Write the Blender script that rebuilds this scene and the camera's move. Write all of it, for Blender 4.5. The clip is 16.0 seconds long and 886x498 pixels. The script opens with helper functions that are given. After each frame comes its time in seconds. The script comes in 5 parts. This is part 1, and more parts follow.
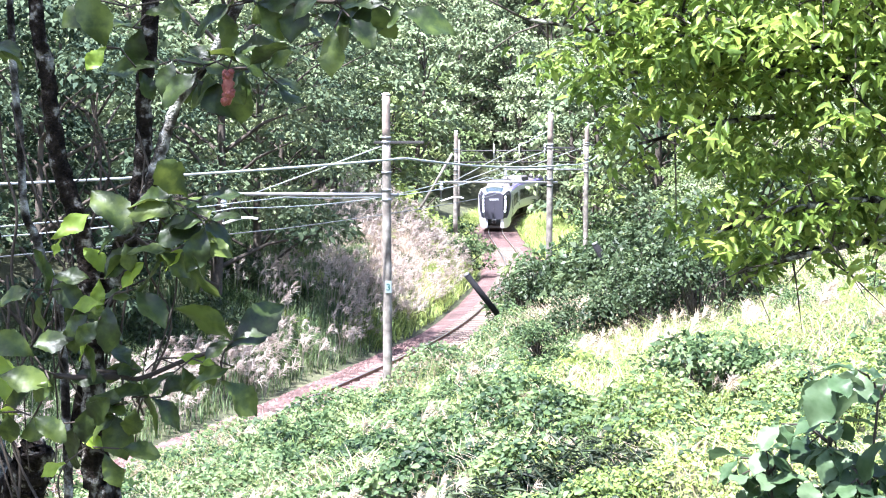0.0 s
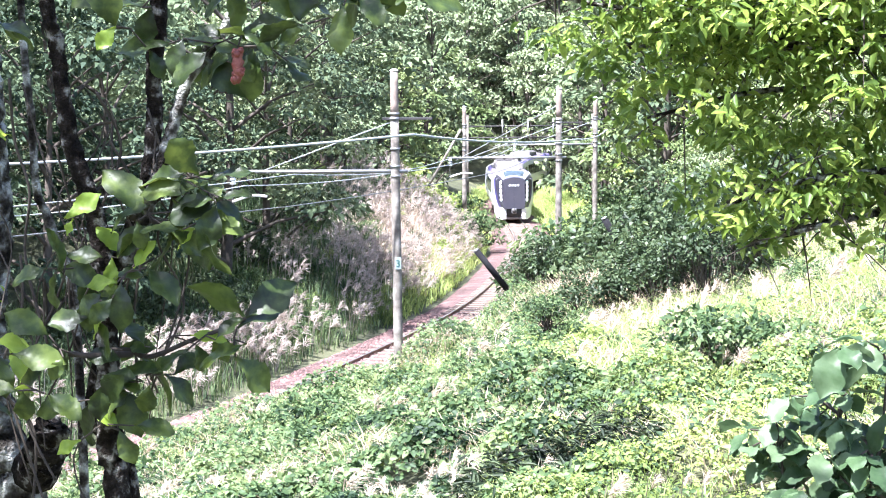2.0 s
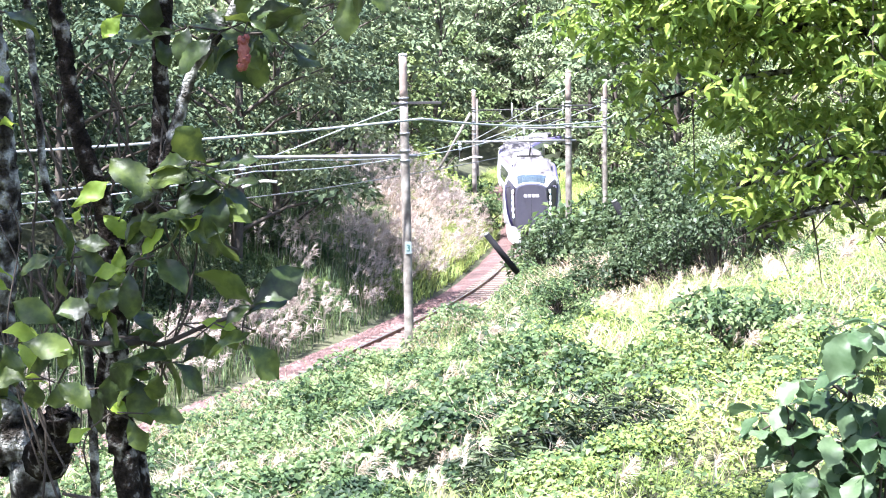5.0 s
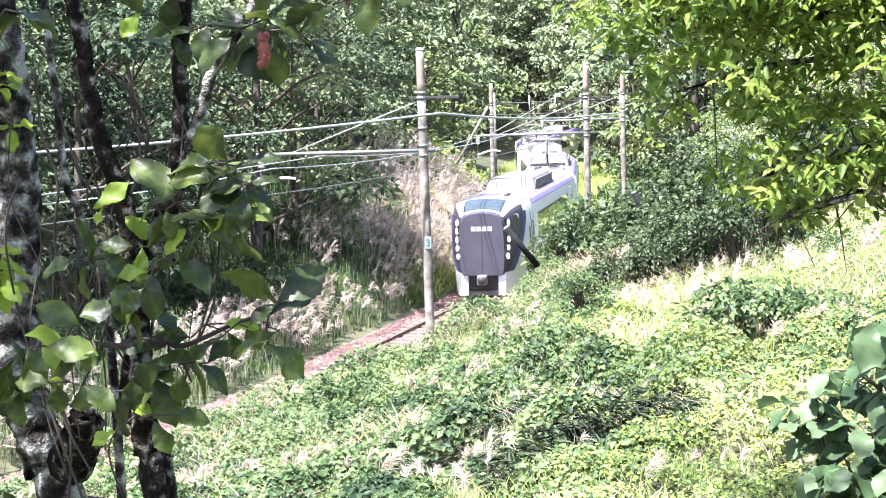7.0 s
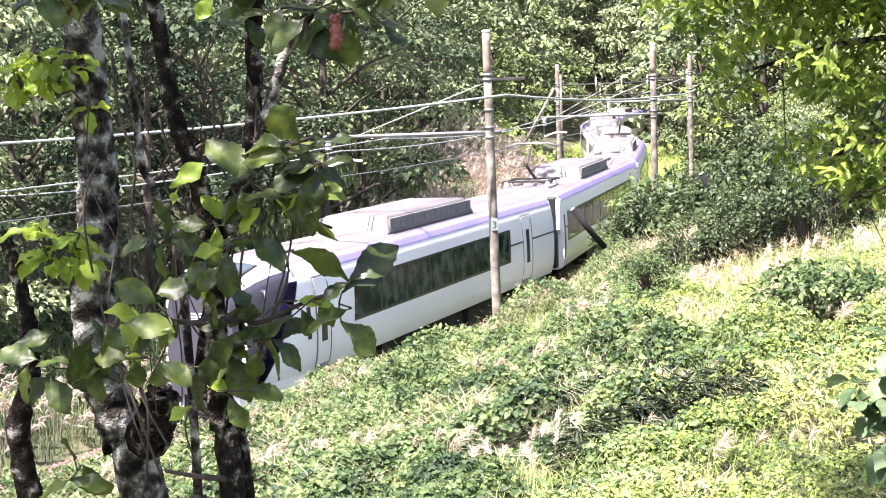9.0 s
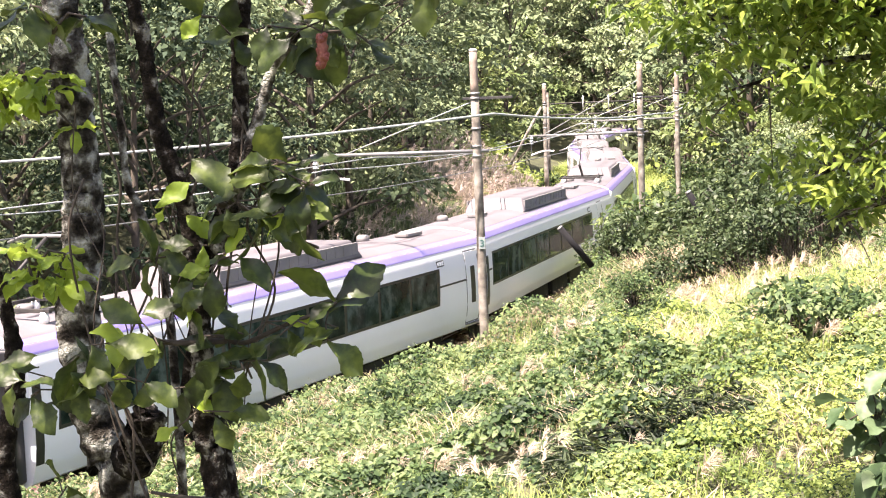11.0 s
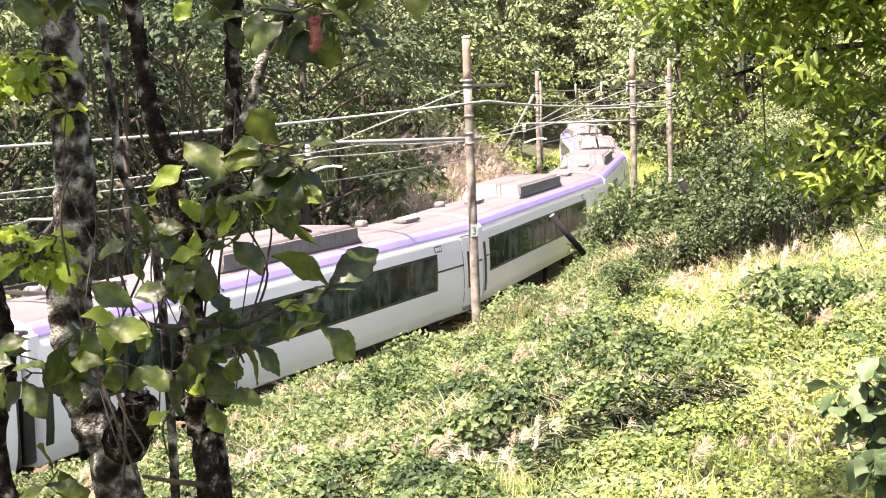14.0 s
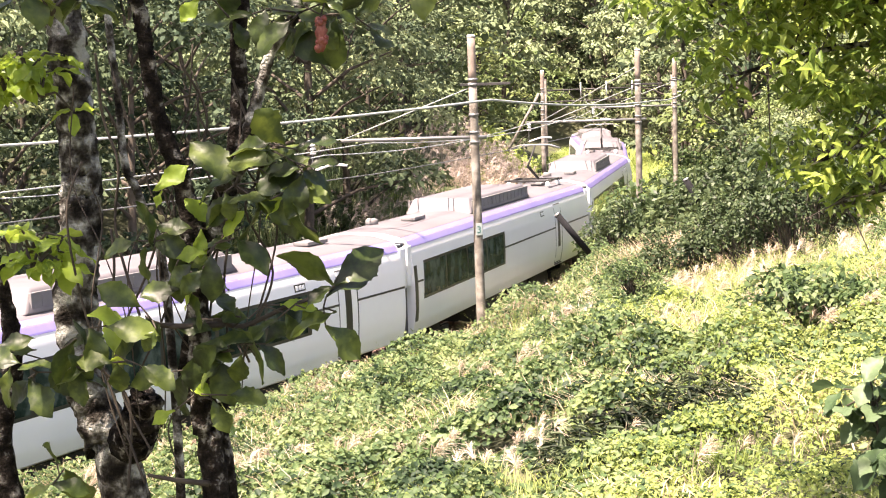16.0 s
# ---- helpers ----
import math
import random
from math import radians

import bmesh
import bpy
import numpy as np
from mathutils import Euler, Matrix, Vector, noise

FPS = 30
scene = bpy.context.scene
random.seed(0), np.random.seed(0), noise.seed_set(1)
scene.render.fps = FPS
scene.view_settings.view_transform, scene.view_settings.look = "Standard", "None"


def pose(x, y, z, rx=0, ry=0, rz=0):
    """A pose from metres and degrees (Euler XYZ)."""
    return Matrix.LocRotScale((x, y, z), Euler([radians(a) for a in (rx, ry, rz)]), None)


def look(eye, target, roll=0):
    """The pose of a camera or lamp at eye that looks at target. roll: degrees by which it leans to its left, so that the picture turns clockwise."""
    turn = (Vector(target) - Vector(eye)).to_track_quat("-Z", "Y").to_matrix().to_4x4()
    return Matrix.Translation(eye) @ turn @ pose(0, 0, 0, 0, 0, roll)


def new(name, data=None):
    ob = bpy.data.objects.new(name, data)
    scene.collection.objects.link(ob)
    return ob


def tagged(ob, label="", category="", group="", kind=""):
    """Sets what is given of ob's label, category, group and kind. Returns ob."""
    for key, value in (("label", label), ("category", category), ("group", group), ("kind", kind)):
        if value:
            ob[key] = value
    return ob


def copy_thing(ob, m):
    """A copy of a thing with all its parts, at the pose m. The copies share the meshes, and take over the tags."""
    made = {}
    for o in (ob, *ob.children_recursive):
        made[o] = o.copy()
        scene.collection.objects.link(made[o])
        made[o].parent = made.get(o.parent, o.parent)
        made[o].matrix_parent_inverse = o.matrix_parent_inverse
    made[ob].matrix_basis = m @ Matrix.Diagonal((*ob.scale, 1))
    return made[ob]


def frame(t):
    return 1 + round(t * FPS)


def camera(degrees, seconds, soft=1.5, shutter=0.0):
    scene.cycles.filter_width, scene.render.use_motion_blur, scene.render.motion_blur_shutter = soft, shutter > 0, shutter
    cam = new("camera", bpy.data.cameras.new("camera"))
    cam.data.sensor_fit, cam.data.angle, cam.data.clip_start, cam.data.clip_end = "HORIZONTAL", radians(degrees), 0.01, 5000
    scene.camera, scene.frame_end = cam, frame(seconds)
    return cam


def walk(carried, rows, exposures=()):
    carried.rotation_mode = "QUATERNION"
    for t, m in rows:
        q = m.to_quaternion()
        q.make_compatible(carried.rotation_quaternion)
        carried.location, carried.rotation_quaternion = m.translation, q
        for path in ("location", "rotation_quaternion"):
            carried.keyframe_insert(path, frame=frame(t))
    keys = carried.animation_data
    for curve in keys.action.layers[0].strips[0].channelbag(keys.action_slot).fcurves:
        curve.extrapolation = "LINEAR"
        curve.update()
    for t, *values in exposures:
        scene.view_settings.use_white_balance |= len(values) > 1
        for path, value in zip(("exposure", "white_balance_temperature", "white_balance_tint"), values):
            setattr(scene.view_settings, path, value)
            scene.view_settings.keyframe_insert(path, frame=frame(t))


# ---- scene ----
cam = camera(31.3, 16.0, soft=1.1)
PATH = [
    (0.0, look((0.000, 0.000, 7.100), (0.000, 39.912, 4.449), 0.00)),
    (0.5, look((0.000, -0.006, 7.100), (-0.014, 39.897, 4.320), -0.04)),
    (1.0, look((0.000, -0.023, 7.100), (-0.068, 39.870, 4.176), -0.10)),
    (1.5, look((-0.002, -0.025, 7.100), (-0.155, 39.856, 4.019), -0.41)),
    (2.0, look((-0.002, -0.021, 7.101), (-0.243, 39.846, 3.845), -0.55)),
    (2.5, look((-0.003, -0.021, 7.099), (-0.338, 39.832, 3.693), -0.74)),
    (3.0, look((-0.002, -0.009, 7.100), (-0.420, 39.834, 3.587), -0.77)),
    (3.5, look((0.001, 0.001, 7.101), (-0.470, 39.838, 3.527), -0.91)),
    (4.0, look((0.005, -0.016, 7.104), (-0.492, 39.818, 3.498), -0.95)),
    (6.5, look((-0.004, -0.016, 7.106), (-0.743, 39.802, 3.365), -1.49)),
    (7.0, look((-0.009, 0.023, 7.107), (-1.012, 39.831, 3.319), -1.92)),
    (7.5, look((-0.004, 0.002, 7.105), (-1.383, 39.789, 3.223), -2.13)),
    (8.0, look((-0.011, 0.010, 7.103), (-1.860, 39.766, 3.096), -2.15)),
    (8.5, look((-0.016, -0.002, 7.100), (-2.347, 39.717, 2.980), -2.26)),
    (9.0, look((-0.017, -0.024, 7.102), (-2.704, 39.667, 2.929), -2.26)),
    (11.5, look((-0.016, -0.009, 7.103), (-2.309, 39.756, 3.437), -2.31)),
    (12.0, look((-0.022, -0.007, 7.102), (-2.294, 39.758, 3.416), -2.29)),
    (12.5, look((-0.023, -0.008, 7.103), (-2.289, 39.753, 3.365), -2.23)),
    (13.0, look((-0.020, -0.011, 7.103), (-2.260, 39.743, 3.280), -2.09)),
    (13.5, look((-0.021, -0.010, 7.098), (-2.221, 39.736, 3.173), -2.12)),
    (14.0, look((-0.020, -0.002, 7.094), (-2.186, 39.735, 3.059), -2.07)),
    (14.5, look((-0.023, -0.005, 7.092), (-2.154, 39.726, 2.981), -2.02)),
    (15.0, look((-0.028, 0.013, 7.092), (-2.161, 39.743, 2.971), -1.95)),
    (15.5, look((-0.024, -0.003, 7.097), (-2.217, 39.727, 3.004), -2.01)),
    (16.0, look((-0.020, -0.009, 7.098), (-2.310, 39.718, 3.031), -2.04)),
]
walk(cam, PATH, exposures=[(0.0, 2.68, 5550, 17), (4.0, 2.63, 5620, 17), (7.0, 2.57, 5850, 17), (9.0, 2.44, 6450, 20), (11.5, 2.34, 7200, 22), (16.0, 2.34, 7500, 23)])

# ---- world and sun ----
SUN_ELEV, SUN_AZ = 65.0, 224.0   # azimuth clockwise from +y
world = bpy.data.worlds.new("world")
scene.world = world
world.use_nodes = True
wn = world.node_tree.nodes
sky = wn.new("ShaderNodeTexSky")
sky.sky_type, sky.sun_disc = "NISHITA", False
sky.sun_elevation, sky.sun_rotation = radians(SUN_ELEV), radians(SUN_AZ)
sky.dust_density = 3.0
wn["Background"].inputs[1].default_value = 0.078
world.node_tree.links.new(sky.outputs[0], wn["Background"].inputs[0])
sun_data = bpy.data.lights.new("sun", "SUN")
sun_data.energy, sun_data.angle, sun_data.color = 4.6, radians(0.8), (1.0, 0.95, 0.87)
sun = new("sun", sun_data)
sun_dir = Vector((math.sin(radians(SUN_AZ)) * math.cos(radians(SUN_ELEV)), math.cos(radians(SUN_AZ)) * math.cos(radians(SUN_ELEV)), math.sin(radians(SUN_ELEV))))
sun.matrix_world = look(sun_dir * 200, (0, 0, 0))


# ---- materials ----
def mat(name, colors, rough=0.6, metal=0.0, scale=8.0, fine=60.0, bump=0.15, island=0.0, obj_random=0.0, translucent=0.0, spec=0.5, bump_dist=0.01, big=1.3):
    """Principled surface: two noises blend the colours, islands and objects vary in value, with bump from the fine noise."""
    m = bpy.data.materials.new(name)
    m.use_nodes = True
    nt = m.node_tree
    n, l = nt.nodes, nt.links
    b = n["Principled BSDF"]
    co = n.new("ShaderNodeTexCoord")
    n1 = n.new("ShaderNodeTexNoise")
    n1.inputs["Scale"].default_value, n1.inputs["Detail"].default_value = scale, 4
    n2 = n.new("ShaderNodeTexNoise")
    n2.inputs["Scale"].default_value, n2.inputs["Detail"].default_value = fine, 3
    l.new(co.outputs["Object"], n1.inputs["Vector"])
    l.new(co.outputs["Object"], n2.inputs["Vector"])
    mixv = n.new("ShaderNodeMath")
    mixv.operation = "MULTIPLY_ADD"
    mixv.inputs[1].default_value = 0.35
    l.new(n2.outputs["Fac"], mixv.inputs[0])
    sub = n.new("ShaderNodeMath")
    sub.operation = "MULTIPLY_ADD"
    sub.inputs[1].default_value, sub.inputs[2].default_value = big, 0.33 - big / 2
    l.new(n1.outputs["Fac"], sub.inputs[0])
    l.new(sub.outputs[0], mixv.inputs[2])
    fac = mixv.outputs[0]
    if island:
        g = n.new("ShaderNodeNewGeometry")
        a = n.new("ShaderNodeMath")
        a.operation = "MULTIPLY_ADD"
        a.inputs[1].default_value = island
        l.new(g.outputs["Random Per Island"], a.inputs[0])
        s = n.new("ShaderNodeMath")
        s.operation = "SUBTRACT"
        s.inputs[1].default_value = island / 2
        l.new(fac, s.inputs[0])
        l.new(s.outputs[0], a.inputs[2])
        fac = a.outputs[0]
    if obj_random:
        g = n.new("ShaderNodeObjectInfo")
        a = n.new("ShaderNodeMath")
        a.operation = "MULTIPLY_ADD"
        a.inputs[1].default_value = obj_random
        l.new(g.outputs["Random"], a.inputs[0])
        s = n.new("ShaderNodeMath")
        s.operation = "SUBTRACT"
        s.inputs[1].default_value = obj_random / 2
        l.new(fac, s.inputs[0])
        l.new(s.outputs[0], a.inputs[2])
        fac = a.outputs[0]
    ramp = n.new("ShaderNodeValToRGB")
    els = ramp.color_ramp.elements
    while len(els) < len(colors):
        els.new(0.5)
    for i, c in enumerate(colors):
        els[i].position = 0.15 + 0.7 * i / max(1, len(colors) - 1)
        els[i].color = (*c, 1)
    l.new(fac, ramp.inputs[0])
    l.new(ramp.outputs[0], b.inputs["Base Color"])
    b.inputs["Roughness"].default_value, b.inputs["Metallic"].default_value = rough, metal
    b.inputs["Specular IOR Level"].default_value = spec
    if bump:
        bp = n.new("ShaderNodeBump")
        bp.inputs["Strength"].default_value, bp.inputs["Distance"].default_value = bump, bump_dist
        l.new(n2.outputs["Fac"], bp.inputs["Height"])
        l.new(bp.outputs[0], b.inputs["Normal"])
    if translucent:
        tr = n.new("ShaderNodeBsdfTranslucent")
        hs = n.new("ShaderNodeHueSaturation")
        hs.inputs["Hue"].default_value, hs.inputs["Value"].default_value = 0.485, 1.5
        l.new(ramp.outputs[0], hs.inputs["Color"])
        l.new(hs.outputs[0], tr.inputs["Color"])
        mx = n.new("ShaderNodeMixShader")
        mx.inputs[0].default_value = translucent
        l.new(b.outputs[0], mx.inputs[1])
        l.new(tr.outputs[0], mx.inputs[2])
        l.new(mx.outputs[0], n["Material Output"].inputs["Surface"])
    return m


def glow(name, color, strength):
    m = bpy.data.materials.new(name)
    m.use_nodes = True
    b = m.node_tree.nodes["Principled BSDF"]
    b.inputs["Base Color"].default_value = (*color, 1)
    b.inputs["Emission Color"].default_value = (*color, 1)
    b.inputs["Emission Strength"].default_value = strength
    return m


M_SOIL = mat("soil", [(0.022, 0.026, 0.012), (0.05, 0.055, 0.024), (0.10, 0.10, 0.05)], 0.95, scale=0.6, fine=9, bump=0.6, bump_dist=0.08)
M_BALLAST = mat("ballast", [(0.06, 0.033, 0.030), (0.14, 0.08, 0.072), (0.24, 0.155, 0.14)], 0.9, scale=1.2, fine=30, bump=0.9, island=0.6, bump_dist=0.05)
M_RAIL = mat("rail_steel", [(0.09, 0.045, 0.03), (0.19, 0.10, 0.07)], 0.55, 0.4, scale=3, fine=40)
M_RAILTOP = mat("rail_head", [(0.45, 0.42, 0.40), (0.6, 0.57, 0.55)], 0.3, 0.9, scale=3, fine=40, bump=0.02)
M_SLEEPER = mat("sleeper", [(0.10, 0.075, 0.06), (0.2, 0.16, 0.13)], 0.9, scale=3, fine=30, obj_random=0.3)
M_CONCRETE = mat("pole_concrete", [(0.085, 0.072, 0.06), (0.18, 0.16, 0.135), (0.30, 0.275, 0.24)], 0.9, scale=3.5, fine=45, bump=0.5, big=2.0)
M_RUSTCAP = mat("weathered_pole_top", [(0.17, 0.13, 0.105), (0.32, 0.255, 0.21)], 0.9, scale=4, fine=40)
M_STEEL = mat("galvanised_steel", [(0.16, 0.16, 0.16), (0.30, 0.30, 0.30)], 0.5, 0.5, scale=4, fine=50)
M_DARK = mat("dark_steel", [(0.02, 0.02, 0.022), (0.06, 0.055, 0.05)], 0.6, 0.3, scale=4, fine=40)
M_WIRE = mat("wire_pale", [(0.26, 0.28, 0.28), (0.40, 0.42, 0.42)], 0.6, 0.1, scale=2, fine=20, bump=0)
M_WIRE_D = mat("wire_dark", [(0.10, 0.11, 0.11), (0.2, 0.2, 0.2)], 0.6, 0.3, scale=2, fine=20, bump=0)
M_PORCELAIN = mat("porcelain", [(0.75, 0.75, 0.74), (0.85, 0.85, 0.84)], 0.2, scale=5, fine=30, bump=0)
M_WHITE = mat("train_white", [(0.80, 0.80, 0.835), (0.86, 0.86, 0.885)], 0.28, scale=0.5, fine=6, bump=0.02)
M_ROOF = mat("train_roof", [(0.10, 0.092, 0.098), (0.145, 0.132, 0.14)], 0.65, scale=0.8, fine=8, bump=0.1)
M_ROOFGREY = mat("roof_unit_grey", [(0.14, 0.132, 0.132), (0.21, 0.20, 0.20)], 0.7, scale=2, fine=20)
M_PURPLE = mat("violet_band", [(0.17, 0.14, 0.36), (0.23, 0.195, 0.44)], 0.35, scale=0.6, fine=8, bump=0.02)
M_VIOLET = mat("deep_violet", [(0.13, 0.11, 0.33), (0.19, 0.16, 0.42)], 0.3, scale=0.6, fine=8, bump=0.02)
M_NOSE = mat("nose_grey", [(0.05, 0.049, 0.07), (0.08, 0.077, 0.10)], 0.35, 0.2, scale=0.7, fine=8, bump=0.02)
M_BLACK = mat("black_trim", [(0.008, 0.008, 0.010), (0.02, 0.02, 0.022)], 0.4, scale=3, fine=20)
M_UNDER = mat("underfloor", [(0.005, 0.005, 0.005), (0.02, 0.019, 0.018)], 0.85, scale=3, fine=20)
# dark tinted panes; paler green patches paint the reflections into the colour
M_GLASS = mat("tinted_glass_painted_reflections", [(0.005, 0.012, 0.010), (0.018, 0.032, 0.027), (0.07, 0.095, 0.084)], 0.10, scale=2.2, fine=14, bump=0, spec=0.05, big=2.6, obj_random=0.35)
M_SCREEN = mat("windscreen_glass", [(0.035, 0.05, 0.055), (0.06, 0.075, 0.08)], 0.06, scale=1.0, fine=6, bump=0, spec=0.8)
M_LAMP = glow("headlight_glow", (1.0, 0.95, 0.86), 30.0)
M_LAMP_OFF = mat("lamp_lens", [(0.5, 0.1, 0.1), (0.6, 0.2, 0.2)], 0.2, bump=0)
M_MARK = mat("pale_mark", [(0.75, 0.75, 0.78), (0.85, 0.85, 0.87)], 0.4, bump=0)
M_SIGN = mat("sign_white", [(0.20, 0.235, 0.235), (0.26, 0.30, 0.295)], 0.6, bump=0.05)
M_TEAL = mat("sign_teal", [(0.006, 0.07, 0.06), (0.010, 0.09, 0.08)], 0.6, bump=0)
M_BARK = mat("lichen_bark", [(0.010, 0.008, 0.006), (0.03, 0.025, 0.02), (0.085, 0.078, 0.066), (0.24, 0.235, 0.21), (0.45, 0.45, 0.40)], 0.95, scale=17.0, fine=120, bump=1.0, bump_dist=0.02, big=2.8, spec=0.15)
M_BARKD = mat("dark_bark", [(0.004, 0.003, 0.0025), (0.010, 0.008, 0.006), (0.028, 0.022, 0.018), (0.26, 0.25, 0.22)], 0.95, scale=28.0, fine=140, bump=1.0, bump_dist=0.015, big=2.0, spec=0.1)
M_BARKF = mat("forest_bark", [(0.03, 0.024, 0.018), (0.11, 0.09, 0.07)], 0.95, scale=1.5, fine=12, bump=0.6, bump_dist=0.03)
M_TWIG = mat("twig", [(0.022, 0.016, 0.011), (0.075, 0.06, 0.045)], 0.9, scale=10, fine=60)
M_FRUIT = mat("fruit_red", [(0.06, 0.010, 0.008), (0.15, 0.030, 0.02), (0.22, 0.075, 0.05)], 0.6, scale=40, fine=160, bump=0.5, bump_dist=0.004)
# near leaf, darkened in colour for the canopy shade it hangs in
M_LEAF_NEAR = mat("broad_leaf_painted_shade", [(0.014, 0.022, 0.007), (0.036, 0.058, 0.012), (0.095, 0.13, 0.024)], 0.42, scale=14, fine=90, bump=0.3, island=0.1, obj_random=0.5, translucent=0.25, spec=0.4, bump_dist=0.002, big=1.8)
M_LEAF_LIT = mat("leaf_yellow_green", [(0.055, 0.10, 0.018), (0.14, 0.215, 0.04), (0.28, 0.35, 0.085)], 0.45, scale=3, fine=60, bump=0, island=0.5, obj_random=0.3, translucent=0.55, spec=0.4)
# brighter leaf colour that paints sunlight onto single sprays
M_LEAF_BRIGHT = mat("leaf_painted_sun", [(0.12, 0.19, 0.02), (0.22, 0.32, 0.04), (0.32, 0.42, 0.07)], 0.45, scale=4, fine=60, bump=0.1, obj_random=0.4, translucent=0.45, spec=0.35, bump_dist=0.002)
M_LEAF_BLUE = mat("leaf_blue_green", [(0.025, 0.05, 0.02), (0.06, 0.105, 0.042), (0.11, 0.16, 0.08)], 0.5, scale=6, fine=60, bump=0.2, island=0.3, obj_random=0.8, translucent=0.3, spec=0.35, bump_dist=0.002)
M_FOREST = mat("forest_leaf", [(0.035, 0.058, 0.034), (0.12, 0.16, 0.082), (0.27, 0.32, 0.165)], 0.75, scale=0.5, fine=3, bump=0, island=0.22, obj_random=0.6, translucent=0.15, big=0.9, spec=0.2)
M_FOREST_Y = mat("forest_leaf_light", [(0.07, 0.11, 0.04), (0.16, 0.21, 0.08), (0.30, 0.35, 0.14)], 0.75, scale=0.5, fine=3, bump=0, island=0.22, obj_random=0.4, translucent=0.25, big=0.9, spec=0.2)
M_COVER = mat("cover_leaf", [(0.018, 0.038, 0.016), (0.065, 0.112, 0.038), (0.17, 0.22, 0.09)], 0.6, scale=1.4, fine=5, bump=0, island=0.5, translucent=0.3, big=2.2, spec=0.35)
# yellower, paler cover leaf: sunlight is painted into its colour
M_COVER_Y = mat("cover_leaf_painted_sun", [(0.11, 0.165, 0.045), (0.24, 0.31, 0.085), (0.35, 0.40, 0.14)], 0.6, scale=0.6, fine=5, bump=0, island=0.3, translucent=0.42, big=2.0, spec=0.3)
M_GRASS = mat("dry_grass", [(0.20, 0.17, 0.10), (0.36, 0.29, 0.19), (0.52, 0.42, 0.31)], 0.7, scale=0.6, fine=3, bump=0, island=0.6, translucent=0.3)
M_PLUME = mat("pampas_plume", [(0.24, 0.20, 0.165), (0.37, 0.315, 0.27), (0.52, 0.46, 0.41)], 0.8, scale=0.6, fine=3, bump=0, island=0.5, translucent=0.4)
# near-black leaf with pale tips: the hollow's shadow is in the colour
M_SASA = mat("bamboo_leaf_painted_shade", [(0.005, 0.010, 0.005), (0.016, 0.028, 0.012), (0.085, 0.11, 0.055)], 0.6, scale=1.5, fine=6, bump=0, island=0.6, translucent=0.15, spec=0.25)
# bush leaf darkened in its colour to stand in for shade
M_BUSH = mat("bush_leaf_painted_shade", [(0.014, 0.028, 0.012), (0.04, 0.064, 0.026), (0.115, 0.15, 0.065)], 0.5, scale=0.8, fine=3, bump=0, island=0.3, translucent=0.2, big=0.9, spec=0.3)
M_DRY = mat("dry_slope_grass", [(0.30, 0.24, 0.17), (0.46, 0.38, 0.29), (0.62, 0.54, 0.43)], 0.8, scale=0.6, fine=3, bump=0, island=0.6, translucent=0.3)
M_POST = mat("dull_black", [(0.006, 0.006, 0.007), (0.018, 0.018, 0.02)], 0.9, scale=3, fine=30, spec=0.2)
M_FENCE = mat("fence_boards", [(0.16, 0.15, 0.13), (0.28, 0.26, 0.23)], 0.8, scale=2, fine=20)


# ---- mesh helpers ----
def mesh_np(name, verts, faces, material, smooth=False):
    """One mesh from arrays: verts (n, 3), faces (m, k)."""
    verts, faces = np.asarray(verts, dtype=np.float32), np.asarray(faces, dtype=np.int32)
    me = bpy.data.meshes.new(name)
    me.vertices.add(len(verts))
    me.vertices.foreach_set("co", verts.ravel())
    k = faces.shape[1]
    me.loops.add(faces.size)
    me.loops.foreach_set("vertex_index", faces.ravel())
    me.polygons.add(len(faces))
    me.polygons.foreach_set("loop_start", np.arange(0, faces.size, k, dtype=np.int32))
    me.polygons.foreach_set("loop_total", np.full(len(faces), k, dtype=np.int32))
    if smooth:
        me.polygons.foreach_set("use_smooth", np.ones(len(faces), dtype=bool))
    me.update(calc_edges=True)
    me.materials.append(material)
    return me


def put(name, me, parent=None, m=None, label=""):
    ob = new(name, me)
    if parent is not None:
        ob.parent = parent
    if m is not None:
        ob.matrix_basis = m
    if label:
        ob["label"] = label
    return ob


def part(name, bm, material, parent=None, label="", smooth=False):
    me = bpy.data.meshes.new(name)
    bm.normal_update()
    bm.to_mesh(me)
    bm.free()
    me.materials.append(material)
    if smooth:
        me.polygons.foreach_set("use_smooth", np.ones(len(me.polygons), dtype=bool))
        me.set_sharp_from_angle(angle=radians(40))
    return put(name, me, parent, None, label)


def box(bm, c, s, bevel=0.0, m=None):
    """A box of size s round c, with bevelled edges, added to bm."""
    got = bmesh.ops.create_cube(bm, size=1.0)["verts"]
    for v in got:
        v.co = Vector((c[0] + v.co.x * s[0], c[1] + v.co.y * s[1], c[2] + v.co.z * s[2]))
    if bevel:
        edges = list({e for v in got for e in v.link_edges})
        got = list({v for f in bmesh.ops.bevel(bm, geom=edges, offset=bevel, segments=2, affect="EDGES", profile=0.6)["faces"] for v in f.verts} | {v for v in got if v.is_valid})
    if m is not None:
        bmesh.ops.transform(bm, matrix=m, verts=got)
    return bm


